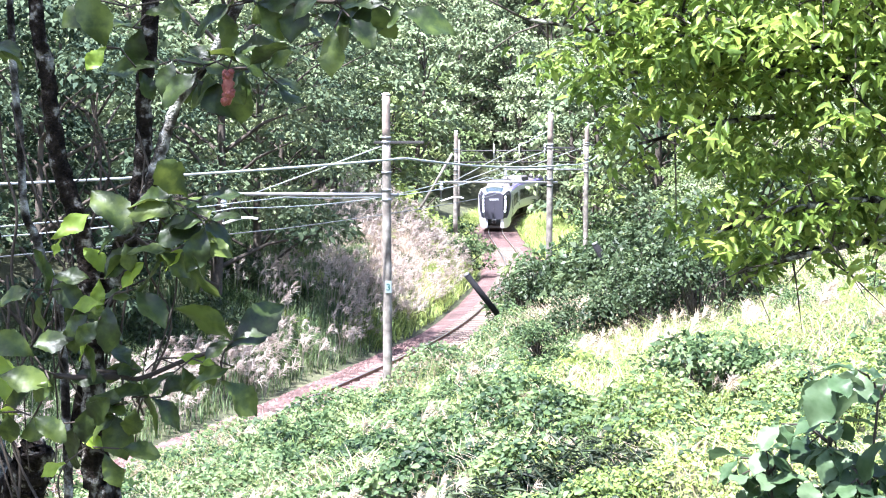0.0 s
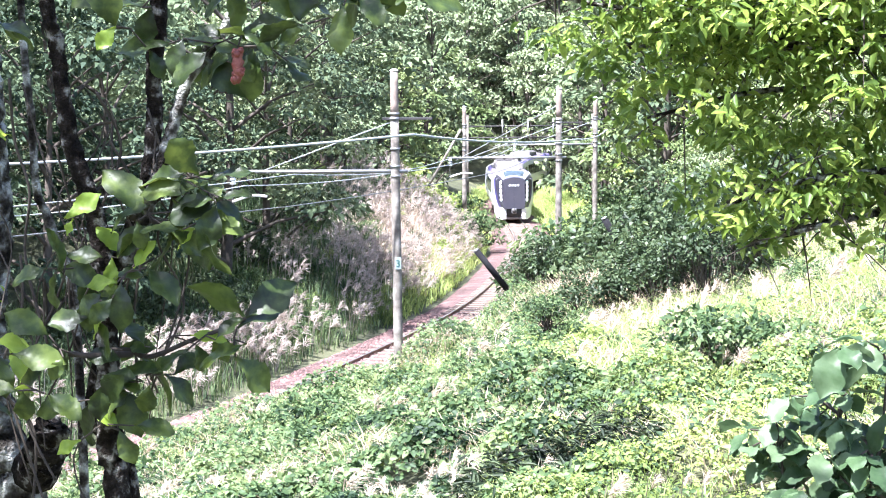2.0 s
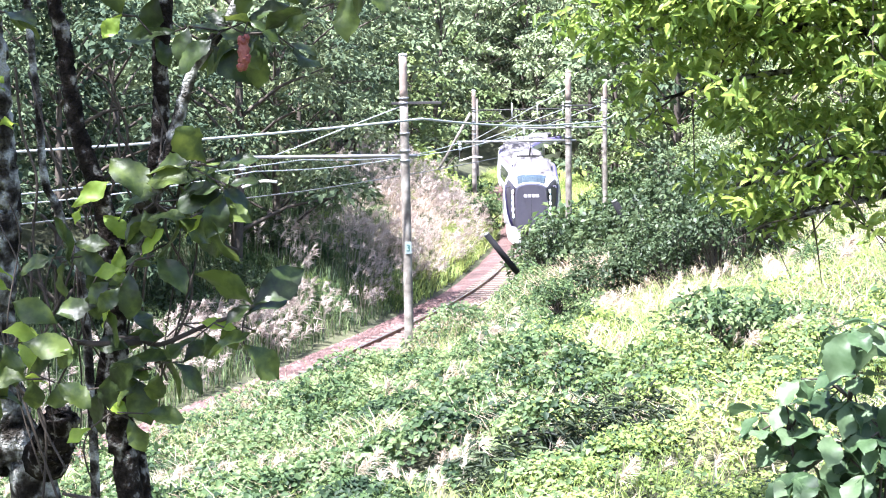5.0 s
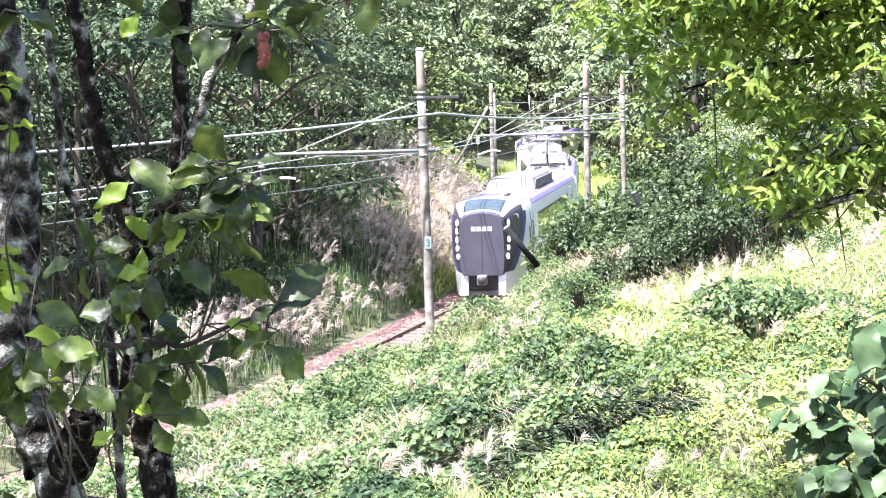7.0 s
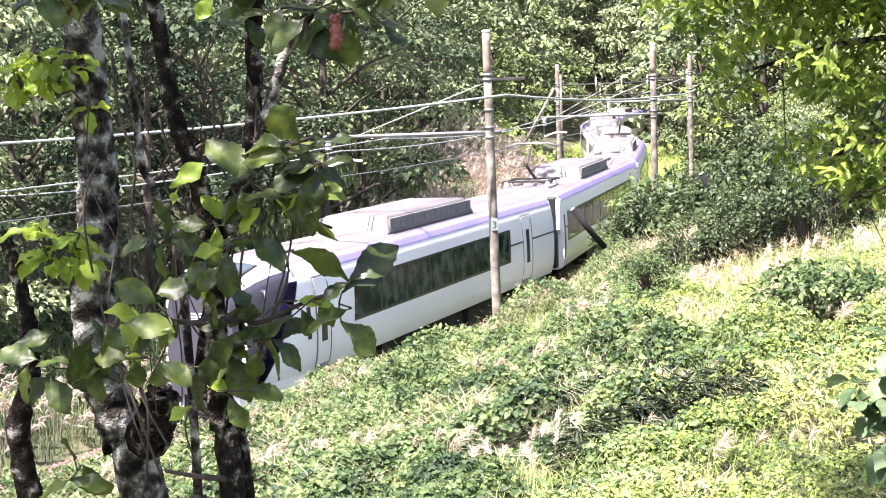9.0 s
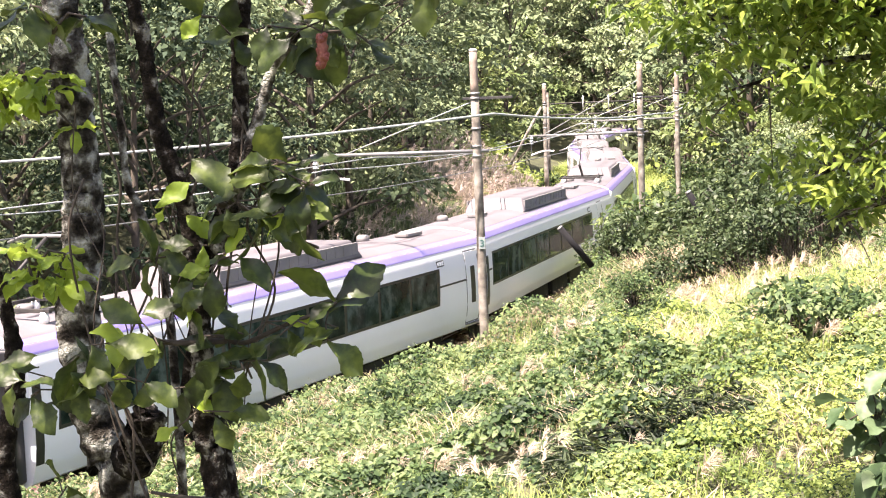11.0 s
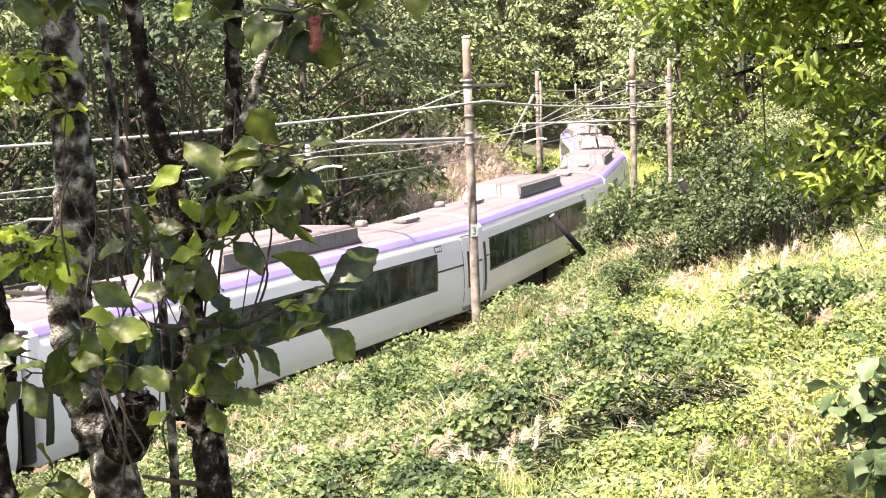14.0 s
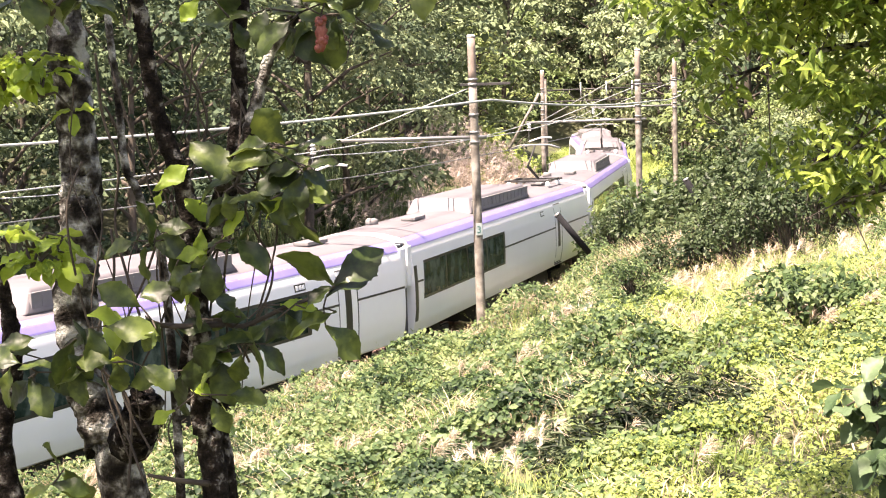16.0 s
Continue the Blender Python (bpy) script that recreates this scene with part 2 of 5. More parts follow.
def tube_np(P, r, sides=8):
    """Verts and quads of a tube along P with radii r (a number or one for each point)."""
    P = np.asarray(P, float)
    r = np.broadcast_to(np.asarray(r, float), (len(P),))
    tan = np.gradient(P, axis=0)
    tan /= np.linalg.norm(tan, axis=1)[:, None] + 1e-9
    ref = np.array([0.0, 0, 1]) if abs(tan[0][2]) < 0.8 else np.array([1.0, 0, 0])
    V = []
    for p, t, q in zip(P, tan, r):
        u = np.cross(ref, t)
        u /= np.linalg.norm(u) + 1e-9
        w = np.cross(t, u)
        a = np.arange(sides) * 2 * math.pi / sides
        V.append(p + q * (np.cos(a)[:, None] * u + np.sin(a)[:, None] * w))
    V = np.concatenate(V)
    i = np.arange(len(P) - 1)[:, None] * sides
    j = np.arange(sides)[None]
    jn = (j + 1) % sides
    F = np.stack([i + j, i + jn, i + sides + jn, i + sides + j], -1).reshape(-1, 4)
    caps = []
    n = len(V)
    V = np.concatenate([V, P[:1], P[-1:]])
    base = (len(P) - 1) * sides
    for k in range(sides):
        caps.append((n, (k + 1) % sides, k, k))
        caps.append((n + 1, base + k, base + (k + 1) % sides, base + (k + 1) % sides))
    return V, F, caps


def tube(name, P, r, material, parent=None, sides=8, label="", smooth=True):
    V, F, caps = tube_np(P, r, sides)
    me = bpy.data.meshes.new(name)
    me.from_pydata([tuple(v) for v in V], [], [tuple(f) for f in F.tolist()] + [c[:3] for c in caps])
    me.update()
    me.materials.append(material)
    if smooth:
        me.polygons.foreach_set("use_smooth", np.ones(len(me.polygons), dtype=bool))
    return put(name, me, parent, None, label)


def smooth_line(P, n=8):
    """A smooth curve through the points P (any dimension)."""
    P = np.asarray(P, float)
    out = []
    for i in range(len(P) - 1):
        p0, p1, p2, p3 = P[max(i - 1, 0)], P[i], P[i + 1], P[min(i + 2, len(P) - 1)]
        for u in np.arange(n) / n:
            out.append(0.5 * (2 * p1 + (p2 - p0) * u + (2 * p0 - 5 * p1 + 4 * p2 - p3) * u * u + (3 * p1 - p0 - 3 * p2 + p3) * u ** 3))
    return np.array(out + [P[-1]])


def leaf_arrays(C, D, N, L, Wd, fold=0.25, droop=0.2):
    """Leaves with base C, direction D, normal N, length L and width Wd: a folded six-sided blade each, two quads."""
    D = D / (np.linalg.norm(D, axis=1)[:, None] + 1e-9)
    S = np.cross(D, N)
    S /= np.linalg.norm(S, axis=1)[:, None] + 1e-9
    U = np.cross(S, D)
    L, Wd = np.asarray(L)[:, None], np.asarray(Wd)[:, None]
    tip = C + D * L - U * L * droop
    a1 = C + D * L * 0.35 + S * Wd * 0.5 + U * Wd * fold
    b1 = C + D * L * 0.72 + S * Wd * 0.36 + U * (Wd * fold * 0.6 - L * droop * 0.4)
    a2 = C + D * L * 0.35 - S * Wd * 0.5 + U * Wd * fold
    b2 = C + D * L * 0.72 - S * Wd * 0.36 + U * (Wd * fold * 0.6 - L * droop * 0.4)
    V = np.stack([C, a1, b1, tip, b2, a2], 1).reshape(-1, 3)
    i = np.arange(len(C))[:, None] * 6
    F = np.concatenate([i + np.array([[0, 1, 2, 3]]), i + np.array([[0, 3, 4, 5]])])
    return V, F


def small_leaves(C, D, N, L, Wd, fold=0.2, droop=0.2):
    """Small leaves of one folded quad each."""
    D = D / (np.linalg.norm(D, axis=1)[:, None] + 1e-9)
    S = np.cross(D, N)
    S /= np.linalg.norm(S, axis=1)[:, None] + 1e-9
    U = np.cross(S, D)
    L, Wd = np.asarray(L)[:, None], np.asarray(Wd)[:, None]
    mid = C + D * L * 0.5 + U * Wd * fold
    V = np.stack([C, mid + S * Wd * 0.5, C + D * L - U * L * droop, mid - S * Wd * 0.5], 1).reshape(-1, 3)
    return V, np.arange(len(C) * 4).reshape(-1, 4)


def unit_random(rng, n):
    v = rng.normal(size=(n, 3))
    return v / np.linalg.norm(v, axis=1)[:, None]


# ---- the line and the ground ----
LINE = [(-74, -98), (-57, -63), (-40, -30), (-24, 0), (-13.8, 18), (-7.5, 31.7), (-4.6, 39), (-2.75, 45.5), (-1.0, 51.9), (0.75, 59.3), (2.2, 68.2), (3.5, 79.9), (4.25, 92.3), (4.3, 107.5), (4.2, 122), (4.4, 132), (5.2, 143), (6.6, 156), (8.6, 168), (12, 183), (18, 200), (30, 222), (60, 262), (110, 315), (180, 380)]
CURVE = smooth_line(LINE, 30)
ARC = np.concatenate([[0], np.cumsum(np.linalg.norm(np.diff(CURVE, axis=0), axis=1))])
ARC0 = ARC[np.argmin(np.hypot(CURVE[:, 0] + 40, CURVE[:, 1] + 30))]
ARC -= ARC0


def line_at(s):
    """The place on the track's middle line at s metres."""
    return np.array([np.interp(s, ARC, CURVE[:, 0]), np.interp(s, ARC, CURVE[:, 1])])


def line_dir(s):
    d = line_at(s + 0.5) - line_at(s - 0.5)
    return d / np.linalg.norm(d)


def beside(s, off, z):
    """A place off metres to the right of the line (seen up the line) and z metres high."""
    p, d = line_at(s), line_dir(s)
    return (p[0] + d[1] * off, p[1] - d[0] * off, z)


TAN = np.gradient(CURVE, axis=0)
TAN /= np.linalg.norm(TAN, axis=1)[:, None]


def track_offset(X, Y):
    """Signed distance from the track's middle line (right is positive) and the arc length there."""
    X, Y = np.atleast_1d(X).astype(float), np.atleast_1d(Y).astype(float)
    d = np.empty(X.shape)
    s = np.empty(X.shape)
    for a in range(0, len(X), 4000):
        dx = X[a:a + 4000, None] - CURVE[None, :, 0]
        dy = Y[a:a + 4000, None] - CURVE[None, :, 1]
        k = np.argmin(dx * dx + dy * dy, axis=1)
        r = np.arange(len(k))
        d[a:a + 4000] = np.sign(dx[r, k] * TAN[k, 1] - dy[r, k] * TAN[k, 0]) * np.hypot(dx[r, k], dy[r, k])
        s[a:a + 4000] = ARC[k]
    return d, s


def wob(X, Y, k, ph=0.0):
    """Cheap smooth unevenness between about -1 and 1."""
    return (np.sin(X * k + ph) * np.cos(Y * k * 1.13 + 1.7 * ph) + 0.6 * np.sin(X * k * 2.3 + Y * k * 1.9 + ph) + 0.4 * np.cos(Y * k * 3.7 - X * k * 2.9 + 2 * ph)) / 2.0


def ground_z(X, Y):
    """Height of the bare ground."""
    X, Y = np.atleast_1d(X).astype(float), np.atleast_1d(Y).astype(float)
    d, s = track_offset(X, Y)
    z = np.full(X.shape, -0.32)
    # bank on the viewer's side
    right = np.clip(d - 1.8, 0, None)
    near = np.clip((135 - s) / 40, 0, 1)
    zr = np.where(right < 13, 0.30 * right, 3.9 + 0.12 * (right - 13)) + np.clip(right - 0.2, 0, 0.8) * 0.6
    zr_far = 0.10 * right + 0.006 * right ** 2
    z = np.where(d > 1.8, -0.3 + zr * near + np.minimum(zr_far, 40) * (1 - near), z)
    # bank on the far side: a cutting that is highest where the line bends
    left = np.clip(-d - 2.3, 0, None)
    cut = np.clip((s - 84) / 25, 0, 1) * np.clip((150 - s) / 30, 0.25, 1)
    zl = np.minimum(left * (0.16 + 0.75 * cut), 0.7 + 3.6 * cut + 0.10 * left) + np.clip(left - 9, 0, 120) * 0.36
    z = np.where(d < -2.3, -0.3 + zl, z)
    # distant hill
    z = z + np.clip(Y - 165, 0, 400) * 0.30
    z = z + np.clip(np.abs(d) - 3, 0, 4) / 4 * 0.16 * wob(X, Y, 0.9) + np.clip(np.abs(d) - 8, 0, 20) / 20 * 0.8 * wob(X, Y, 0.12, 2.0)
    # shady hollow in the near bank
    z = z - 0.7 * np.exp(-((Y - 12.9 - 0.75 * (X - 0.6)) / 0.45) ** 2 - (np.clip(np.abs(X - 0.85) - 0.55, 0, None) / 0.35) ** 2)
    return z


def ground_sheet():
    gx = np.concatenate([[-1500, -700, -350, -180, -110], np.arange(-80, -30, 3.0), np.arange(-30, 26, 0.7), np.arange(26, 80, 3.0), [110, 180, 350, 700, 1500]])
    gy = np.concatenate([[-1500, -700, -300, -140, -80], np.arange(-50, 0, 3.0), np.arange(0, 100, 0.7), np.arange(100, 220, 3.0), [260, 320, 450, 700, 1100, 1800]])
    X, Y = np.meshgrid(gx, gy)
    Z = ground_z(X.ravel(), Y.ravel())
    V = np.stack([X.ravel(), Y.ravel(), Z], 1)
    nx = len(gx)
    i = (np.arange(len(gy) - 1)[:, None] * nx + np.arange(nx - 1)[None]).ravel()
    F = np.stack([i, i + 1, i + nx + 1, i + nx], 1)
    return tagged(put("ground", mesh_np("ground", V, F, M_SOIL, True)), "dark earth under undergrowth rising to wooded hills", "ground", kind="structure")


ground_sheet()


# ---- track ----
def track():
    S = np.arange(-40, 300, 1.0)
    prof = [(-2.4, -0.5), (-1.75, -0.17), (-0.75, -0.13), (0.75, -0.13), (1.75, -0.17), (2.4, -0.5)]
    fine = np.interp(np.linspace(0, 5, 26), np.arange(6), [p[0] for p in prof]), np.interp(np.linspace(0, 5, 26), np.arange(6), [p[1] for p in prof])
    V = np.array([beside(s, o, z) for s in S for o, z in zip(*fine)])
    V[:, 2] += np.random.RandomState(3).uniform(-0.015, 0.015, len(V))
    i = (np.arange(len(S) - 1)[:, None] * 26 + np.arange(25)[None]).ravel()
    F = np.stack([i, i + 1, i + 27, i + 26], 1)
    bed = tagged(put("track_bed", mesh_np("track_bed", V, F, M_BALLAST, True)), "reddish crushed-stone ballast bed of a single track", "ballast", kind="structure")
    # loose stones: small skewed tetra-like lumps on the near stretch
    rng = np.random.RandomState(5)
    n = 6000
    s = rng.uniform(60, 98, n)
    o = rng.uniform(-2.2, 2.2, n)
    zz = np.interp(np.abs(o), [0, 0.75, 1.75, 2.4], [-0.13, -0.13, -0.17, -0.5]) + 0.008
    px = np.interp(s, ARC, CURVE[:, 0])
    py = np.interp(s, ARC, CURVE[:, 1])
    tx = np.interp(s, ARC, TAN[:, 0])
    ty = np.interp(s, ARC, TAN[:, 1])
    C = np.stack([px + ty * o, py - tx * o, zz], 1)
    r = rng.uniform(0.025, 0.055, n)[:, None]
    a = rng.uniform(0, 6.28, n)
    e1 = np.stack([np.cos(a), np.sin(a), 0 * a], 1) * r
    e2 = np.stack([-np.sin(a), np.cos(a), 0 * a], 1) * r * 0.8
    up = np.array([[0, 0, 1.0]]) * r
    V = np.stack([C - e1 - e2, C + e1 - e2, C + e1 + e2, C - e1 + e2, C - e1 * 0.5 - e2 * 0.4 + up, C + e1 * 0.6 - e2 * 0.5 + up * 0.8, C + e1 * 0.4 + e2 * 0.5 + up, C - e1 * 0.5 + e2 * 0.5 + up * 0.7], 1).reshape(-1, 3)
    b = np.arange(n)[:, None] * 8
    F = np.concatenate([b + np.array([q]) for q in ((4, 5, 6, 7), (0, 1, 5, 4), (1, 2, 6, 5), (2, 3, 7, 6), (3, 0, 4, 7))])
    tagged(put("ballast_stone", mesh_np("ballast_stone", V, F, M_BALLAST), bed), kind="stuff")
    # rails
    for side in (-1, 1):
        rail = tagged(new("rail"), "worn running rail with brown sides", "rail", "rails of the track")
        for nm, sec, m in (("web", [(-0.065, -0.15), (0.065, -0.15), (0.02, -0.12), (0.015, -0.04), (0.034, -0.03), (0.034, -0.012), (-0.034, -0.012), (-0.034, -0.03), (-0.015, -0.04), (-0.02, -0.12)], M_RAIL), ("head", [(-0.034, -0.012), (0.034, -0.012), (0.028, 0.0), (-0.028, 0.0)], M_RAILTOP)):
            k = len(sec)
            V = np.array([beside(s, side * 0.567 + o, z) for s in S for o, z in sec])
            i = np.arange(len(S) - 1)[:, None] * k
            j = np.arange(k)[None]
            F = np.stack([i + j, i + (j + 1) % k, i + k + (j + 1) % k, i + k + j], -1).reshape(-1, 4)
            put(nm, mesh_np(nm, V, F, m), rail)
    # sleepers
    bm = bmesh.new()
    box(bm, (0, 0, -0.17), (2.1, 0.22, 0.14), 0.02)
    me = bpy.data.meshes.new("sleeper")
    bm.to_mesh(me)
    bm.free()
    me.materials.append(M_SLEEPER)
    for s in np.arange(50, 150, 0.65):
        d = line_dir(s)
        p = beside(s, 0, 0)
        put("sleeper", me, bed, Matrix.LocRotScale(p, Euler((0, 0, math.atan2(d[1], d[0]) - math.pi / 2 + random.uniform(-0.02, 0.02))), None))


track()


# ---- poles and wires ----
def pole(base, top, r, label, arm_dir=None, reach=4.4, arm_z=0.0, cross_z=0.0, sign=False):
    """A concrete line pole. arm_dir: level direction of the bracket over the track."""
    x, y, zb = base
    ob = tagged(new("line_pole"), label, "utility pole", "line poles")
    ob.location = base
    h = top[2] - zb
    lean = np.array([top[0] - x, top[1] - y])
    ax = lambda z: np.array([lean[0] * z / h, lean[1] * z / h, z])
    zs = np.linspace(0, h - 1.1, 10)
    tube("shaft", [ax(z) for z in zs], [r * (1.08 - 0.16 * z / h) for z in zs], M_CONCRETE, ob, 14)
    zs = np.linspace(h - 1.1, h, 5)
    tube("pole_top", [ax(z) for z in zs], [r * (1.08 - 0.16 * z / h) - 0.002 for z in zs], M_RUSTCAP, ob, 14, "weathered brown upper end")
    tube("cap", [ax(h), ax(h + 0.03), ax(h + 0.06)], [r * 0.96, r * 0.95, r * 0.5], M_PORCELAIN, ob, 14, "pale cap")
    for z in (arm_z - 0.12, arm_z + 0.12, arm_z + 0.55, cross_z, cross_z + 0.12):
        if z > 0:
            tube("band", [ax(z - 0.03), ax(z + 0.03)], r * 1.12, M_STEEL, ob, 14, "steel strap")
    if arm_dir is not None:
        a = np.array([arm_dir[0], arm_dir[1], 0.0])
        tube("bracket_arm", [ax(arm_z) - a * 0.3, ax(arm_z) + a * reach], 0.045, M_STEEL, ob, 8, "steel bracket arm")
        tube("stay", [ax(cross_z - 0.05), ax(arm_z) + a * reach * 0.8], 0.016, M_WIRE, ob, 6, "thin steel stay rod")
        tube("steady_arm", smooth_line([ax(arm_z - 0.75) + a * (reach - 0.1), ax(arm_z - 0.6) + a * (reach - 0.6), ax(arm_z - 0.62) + a * (reach - 1.0)], 5), 0.035, M_PORCELAIN, ob, 6, "pale curved registration arm")
        tube("dropper", [ax(arm_z) + a * (reach - 0.1), ax(arm_z - 0.75) + a * (reach - 0.1)], 0.02, M_STEEL, ob, 6)
        for k in range(3):
            tube("insulator", [ax(arm_z - 0.04 - 0.10 * k) + a * (reach - 0.12), ax(arm_z - 0.12 - 0.10 * k) + a * (reach - 0.12)], [0.055, 0.085], M_PORCELAIN, ob, 10, "white porcelain insulator")
        bm = bmesh.new()
        box(bm, (0, 0, 0), (1.25, 0.09, 0.07), 0.01)
        c = part("crossarm", bm, M_DARK, ob, "dark steel crossarm")
        c.location = Vector(ax(cross_z)) - Vector(a) * 0.32
        c.rotation_euler = (0, 0, math.atan2(a[1], a[0]))
    if sign:
        bm = bmesh.new()
        box(bm, (0, 0, 0), (0.16, 0.012, 0.30), 0.004)
        s = part("number_plate", bm, M_SIGN, ob, "small white plate with a teal numeral")
        s.location = (0.02, -r * 1.05 - 0.01, 2.98)
        cu = bpy.data.curves.new("numeral", "FONT")
        cu.body, cu.size, cu.extrude, cu.align_x = "3", 0.24, 0.002, "CENTER"
        t = new("numeral", cu)
        t.parent = s
        t.location, t.rotation_euler = (0, -0.011, -0.085), (radians(90), 0, 0)
        cu.materials.append(M_TEAL)
    return ob


def wire(name, pts, r, material, label, sag=0.0, category="cable"):
    P = []
    for a, b in zip(pts[:-1], pts[1:]):
        a, b = np.array(a, float), np.array(b, float)
        for u in np.arange(10) / 10:
            p = a + (b - a) * u
            p[2] -= sag * 4 * u * (1 - u)
            P.append(p)
    P.append(np.array(pts[-1], float))
    return tagged(tube(name, P, r, material, None, 6), label, category)


P1, P3, P4, P2 = (-1.37, 39.0), (4.15, 61.9), (7.55, 83.7), (0.66, 84.0)
pole((*P1, 0.6), (-1.40, 39.0, 8.30), 0.112, "weathered grey concrete pole beside the track, rooted in creepers", (-0.985, 0.17), 4.3, 5.25, 6.54, True)
pole((*P3, 0.6), (4.20, 61.9, 8.25), 0.125, "grey concrete line pole rising from bushes", (-0.99, 0.12), 4.4, 5.0, 6.35)
pole((*P4, 0.6), (7.6, 83.7, 8.17), 0.13, "grey concrete line pole further up the track", (-0.995, 0.05), 4.4, 5.15, 6.45)
pole((*P2, 2.4), (0.69, 84.0, 7.75), 0.12, "slender pole on the far bank with a slanting strut", None, 0, 3.2, 4.3)
strut = tagged(tube("pole_strut", [(-1.4, 83.4, 3.35), (0.5, 83.9, 6.6)], 0.07, M_CONCRETE, None, 8), "slanting wooden strut propping the far pole", "strut")

# wires over the line
for z, r, nm in ((4.95, 0.015, "contact_wire"), (5.75, 0.016, "messenger_wire")):
    pts = [beside(s, o, z) for s, o in ((20, 0.2), (45, -0.2), (79, 0.15), (104, 0.15), (126, 0.2), (150, 0.0), (175, 0.1))]
    wire(nm, pts, r, M_WIRE_D if z < 5 else M_WIRE, "overhead line wire strung above the track", 0.05 if z < 5 else 0.3)
wire("feeder_cable", [(-14.5, 30, 6.2), (-0.95, 38.9, 6.75), (4.9, 61.8, 6.3), (8.2, 83.6, 6.5), (9.8, 112, 6.5)], 0.032, M_WIRE, "thick pale feeder cable slung between poles", 0.16)
wire("feeder_cable", [(-14, 34, 5.0), (-5.2, 39.6, 5.5), (0.0, 62, 5.6), (3.2, 84, 5.6), (4.4, 110, 5.6)], 0.016, M_WIRE, "thin pale cable slung between bracket arms", 0.25)
wire("stay_wire", [(4.1, 61.9, 7.6), (0.2, 74, 5.2)], 0.02, M_WIRE, "slanting steel stay wire of a pole")


def gantry():
    """Lattice beam across the line on two posts."""
    g = tagged(new("gantry"), "dark steel lattice beam spanning the line, with insulators", "gantry")
    a, b = np.array([1.0, 104.0, 0]), np.array([9.4, 105.0, 0])
    for z in (5.9, 6.65):
        tube("chord", [a + (0, 0, z), b + (0, 0, z)], 0.05, M_DARK, g, 6)
    for k in range(12):
        p, q = a + (b - a) * k / 12, a + (b - a) * (k + 1) / 12
        tube("lattice_bar", [p + (0, 0, 5.9 if k % 2 else 6.65), q + (0, 0, 6.65 if k % 2 else 5.9)], 0.025, M_DARK, g, 5)
    for p in (a, b):
        tube("post", [p + (0, 0, 0.2), p + (0, 0, 7.4)], 0.13, M_CONCRETE, g, 10)
    for u in (0.28, 0.48, 0.68):
        p = a + (b - a) * u
        tube("insulator", [p + (0, -0.1, 6.2), p + (0, -0.1, 7.1)], 0.04, M_PORCELAIN, g, 8, "white upright insulator")


gantry()


def black_post(base, top, r, label):
    ob = tagged(new("leaning_post"), label, "post", "leaning posts")
    tube("shaft", [base, top], r, M_POST, ob, 12)
    b, t = np.array(base, float), np.array(top, float)
    d = (t - b) / np.linalg.norm(t - b)
    tube("end_cap", [t, t + d * 0.04], [r * 1.05, r * 0.9], M_STEEL, ob, 10, "grey end cap")
    return ob


black_post((1.56, 45.2, 2.23), (0.68, 45.0, 3.37), 0.09, "leaning black pipe post beside the track")
black_post((5.06, 46.9, 3.13), (4.51, 46.8, 4.14), 0.10, "leaning black pipe post among bushes")


def fence():
    f = tagged(new("fence"), "weathered grey board fence beside the far track", "fence")
    bm = bmesh.new()
    box(bm, (0, 0, 0.75), (0.03, 0.32, 1.5), 0.006)
    me = bpy.data.meshes.new("board")
    bm.to_mesh(me)
    bm.free()
    me.materials.append(M_FENCE)
    s = 96.0
    for k in range(40):
        d = line_dir(s)
        x, y, _ = beside(s, 3.0, 0)
        put("board", me, f, pose(x, y, float(ground_z(x, y)[0]) + 0.1, 0, 0, math.degrees(math.atan2(d[1], d[0])) - 90))
        s += 0.36
    for z in (0.5, 1.3):
        tube("rail", [(*beside(q, 3.05, 0)[:2], float(ground_z(*beside(q, 3.05, 0)[:2])[0]) + z) for q in np.arange(95.8, 110.5, 2)], 0.03, M_FENCE, f, 5)


fence()

# ---- the train ----
SEC = [(0.0, 0.92), (1.22, 0.92), (1.34, 0.98), (1.42, 1.25), (1.46, 1.6), (1.465, 2.0), (1.46, 2.3), (1.435, 2.7), (1.385, 3.0), (1.33, 3.18), (1.24, 3.32), (1.08, 3.42), (0.6, 3.53), (0.0, 3.56)]
SECY, SECZ = np.array([p[0] for p in SEC]), np.array([p[1] for p in SEC])


def nose_w(x):
    return np.interp(x, [7.2, 7.8, 8.4, 9.0, 9.5, 9.9, 10.13], [1, 0.98, 0.93, 0.84, 0.73, 0.62, 0.53])


def nose_h(x):
    return np.interp(x, [7.2, 8.4, 8.9, 9.4, 9.8, 10.02, 10.13], [1, 1, 0.985, 0.945, 0.89, 0.85, 0.825])


def side_y(x, z, nose):
    """Half width of the body at x and z."""
    w, h = (nose_w(x), nose_h(x)) if nose else (1.0, 1.0)
    zz = 0.92 + (z - 0.92) / h
    return float(np.interp(zz, SECZ[2:], SECY[2:])) * w


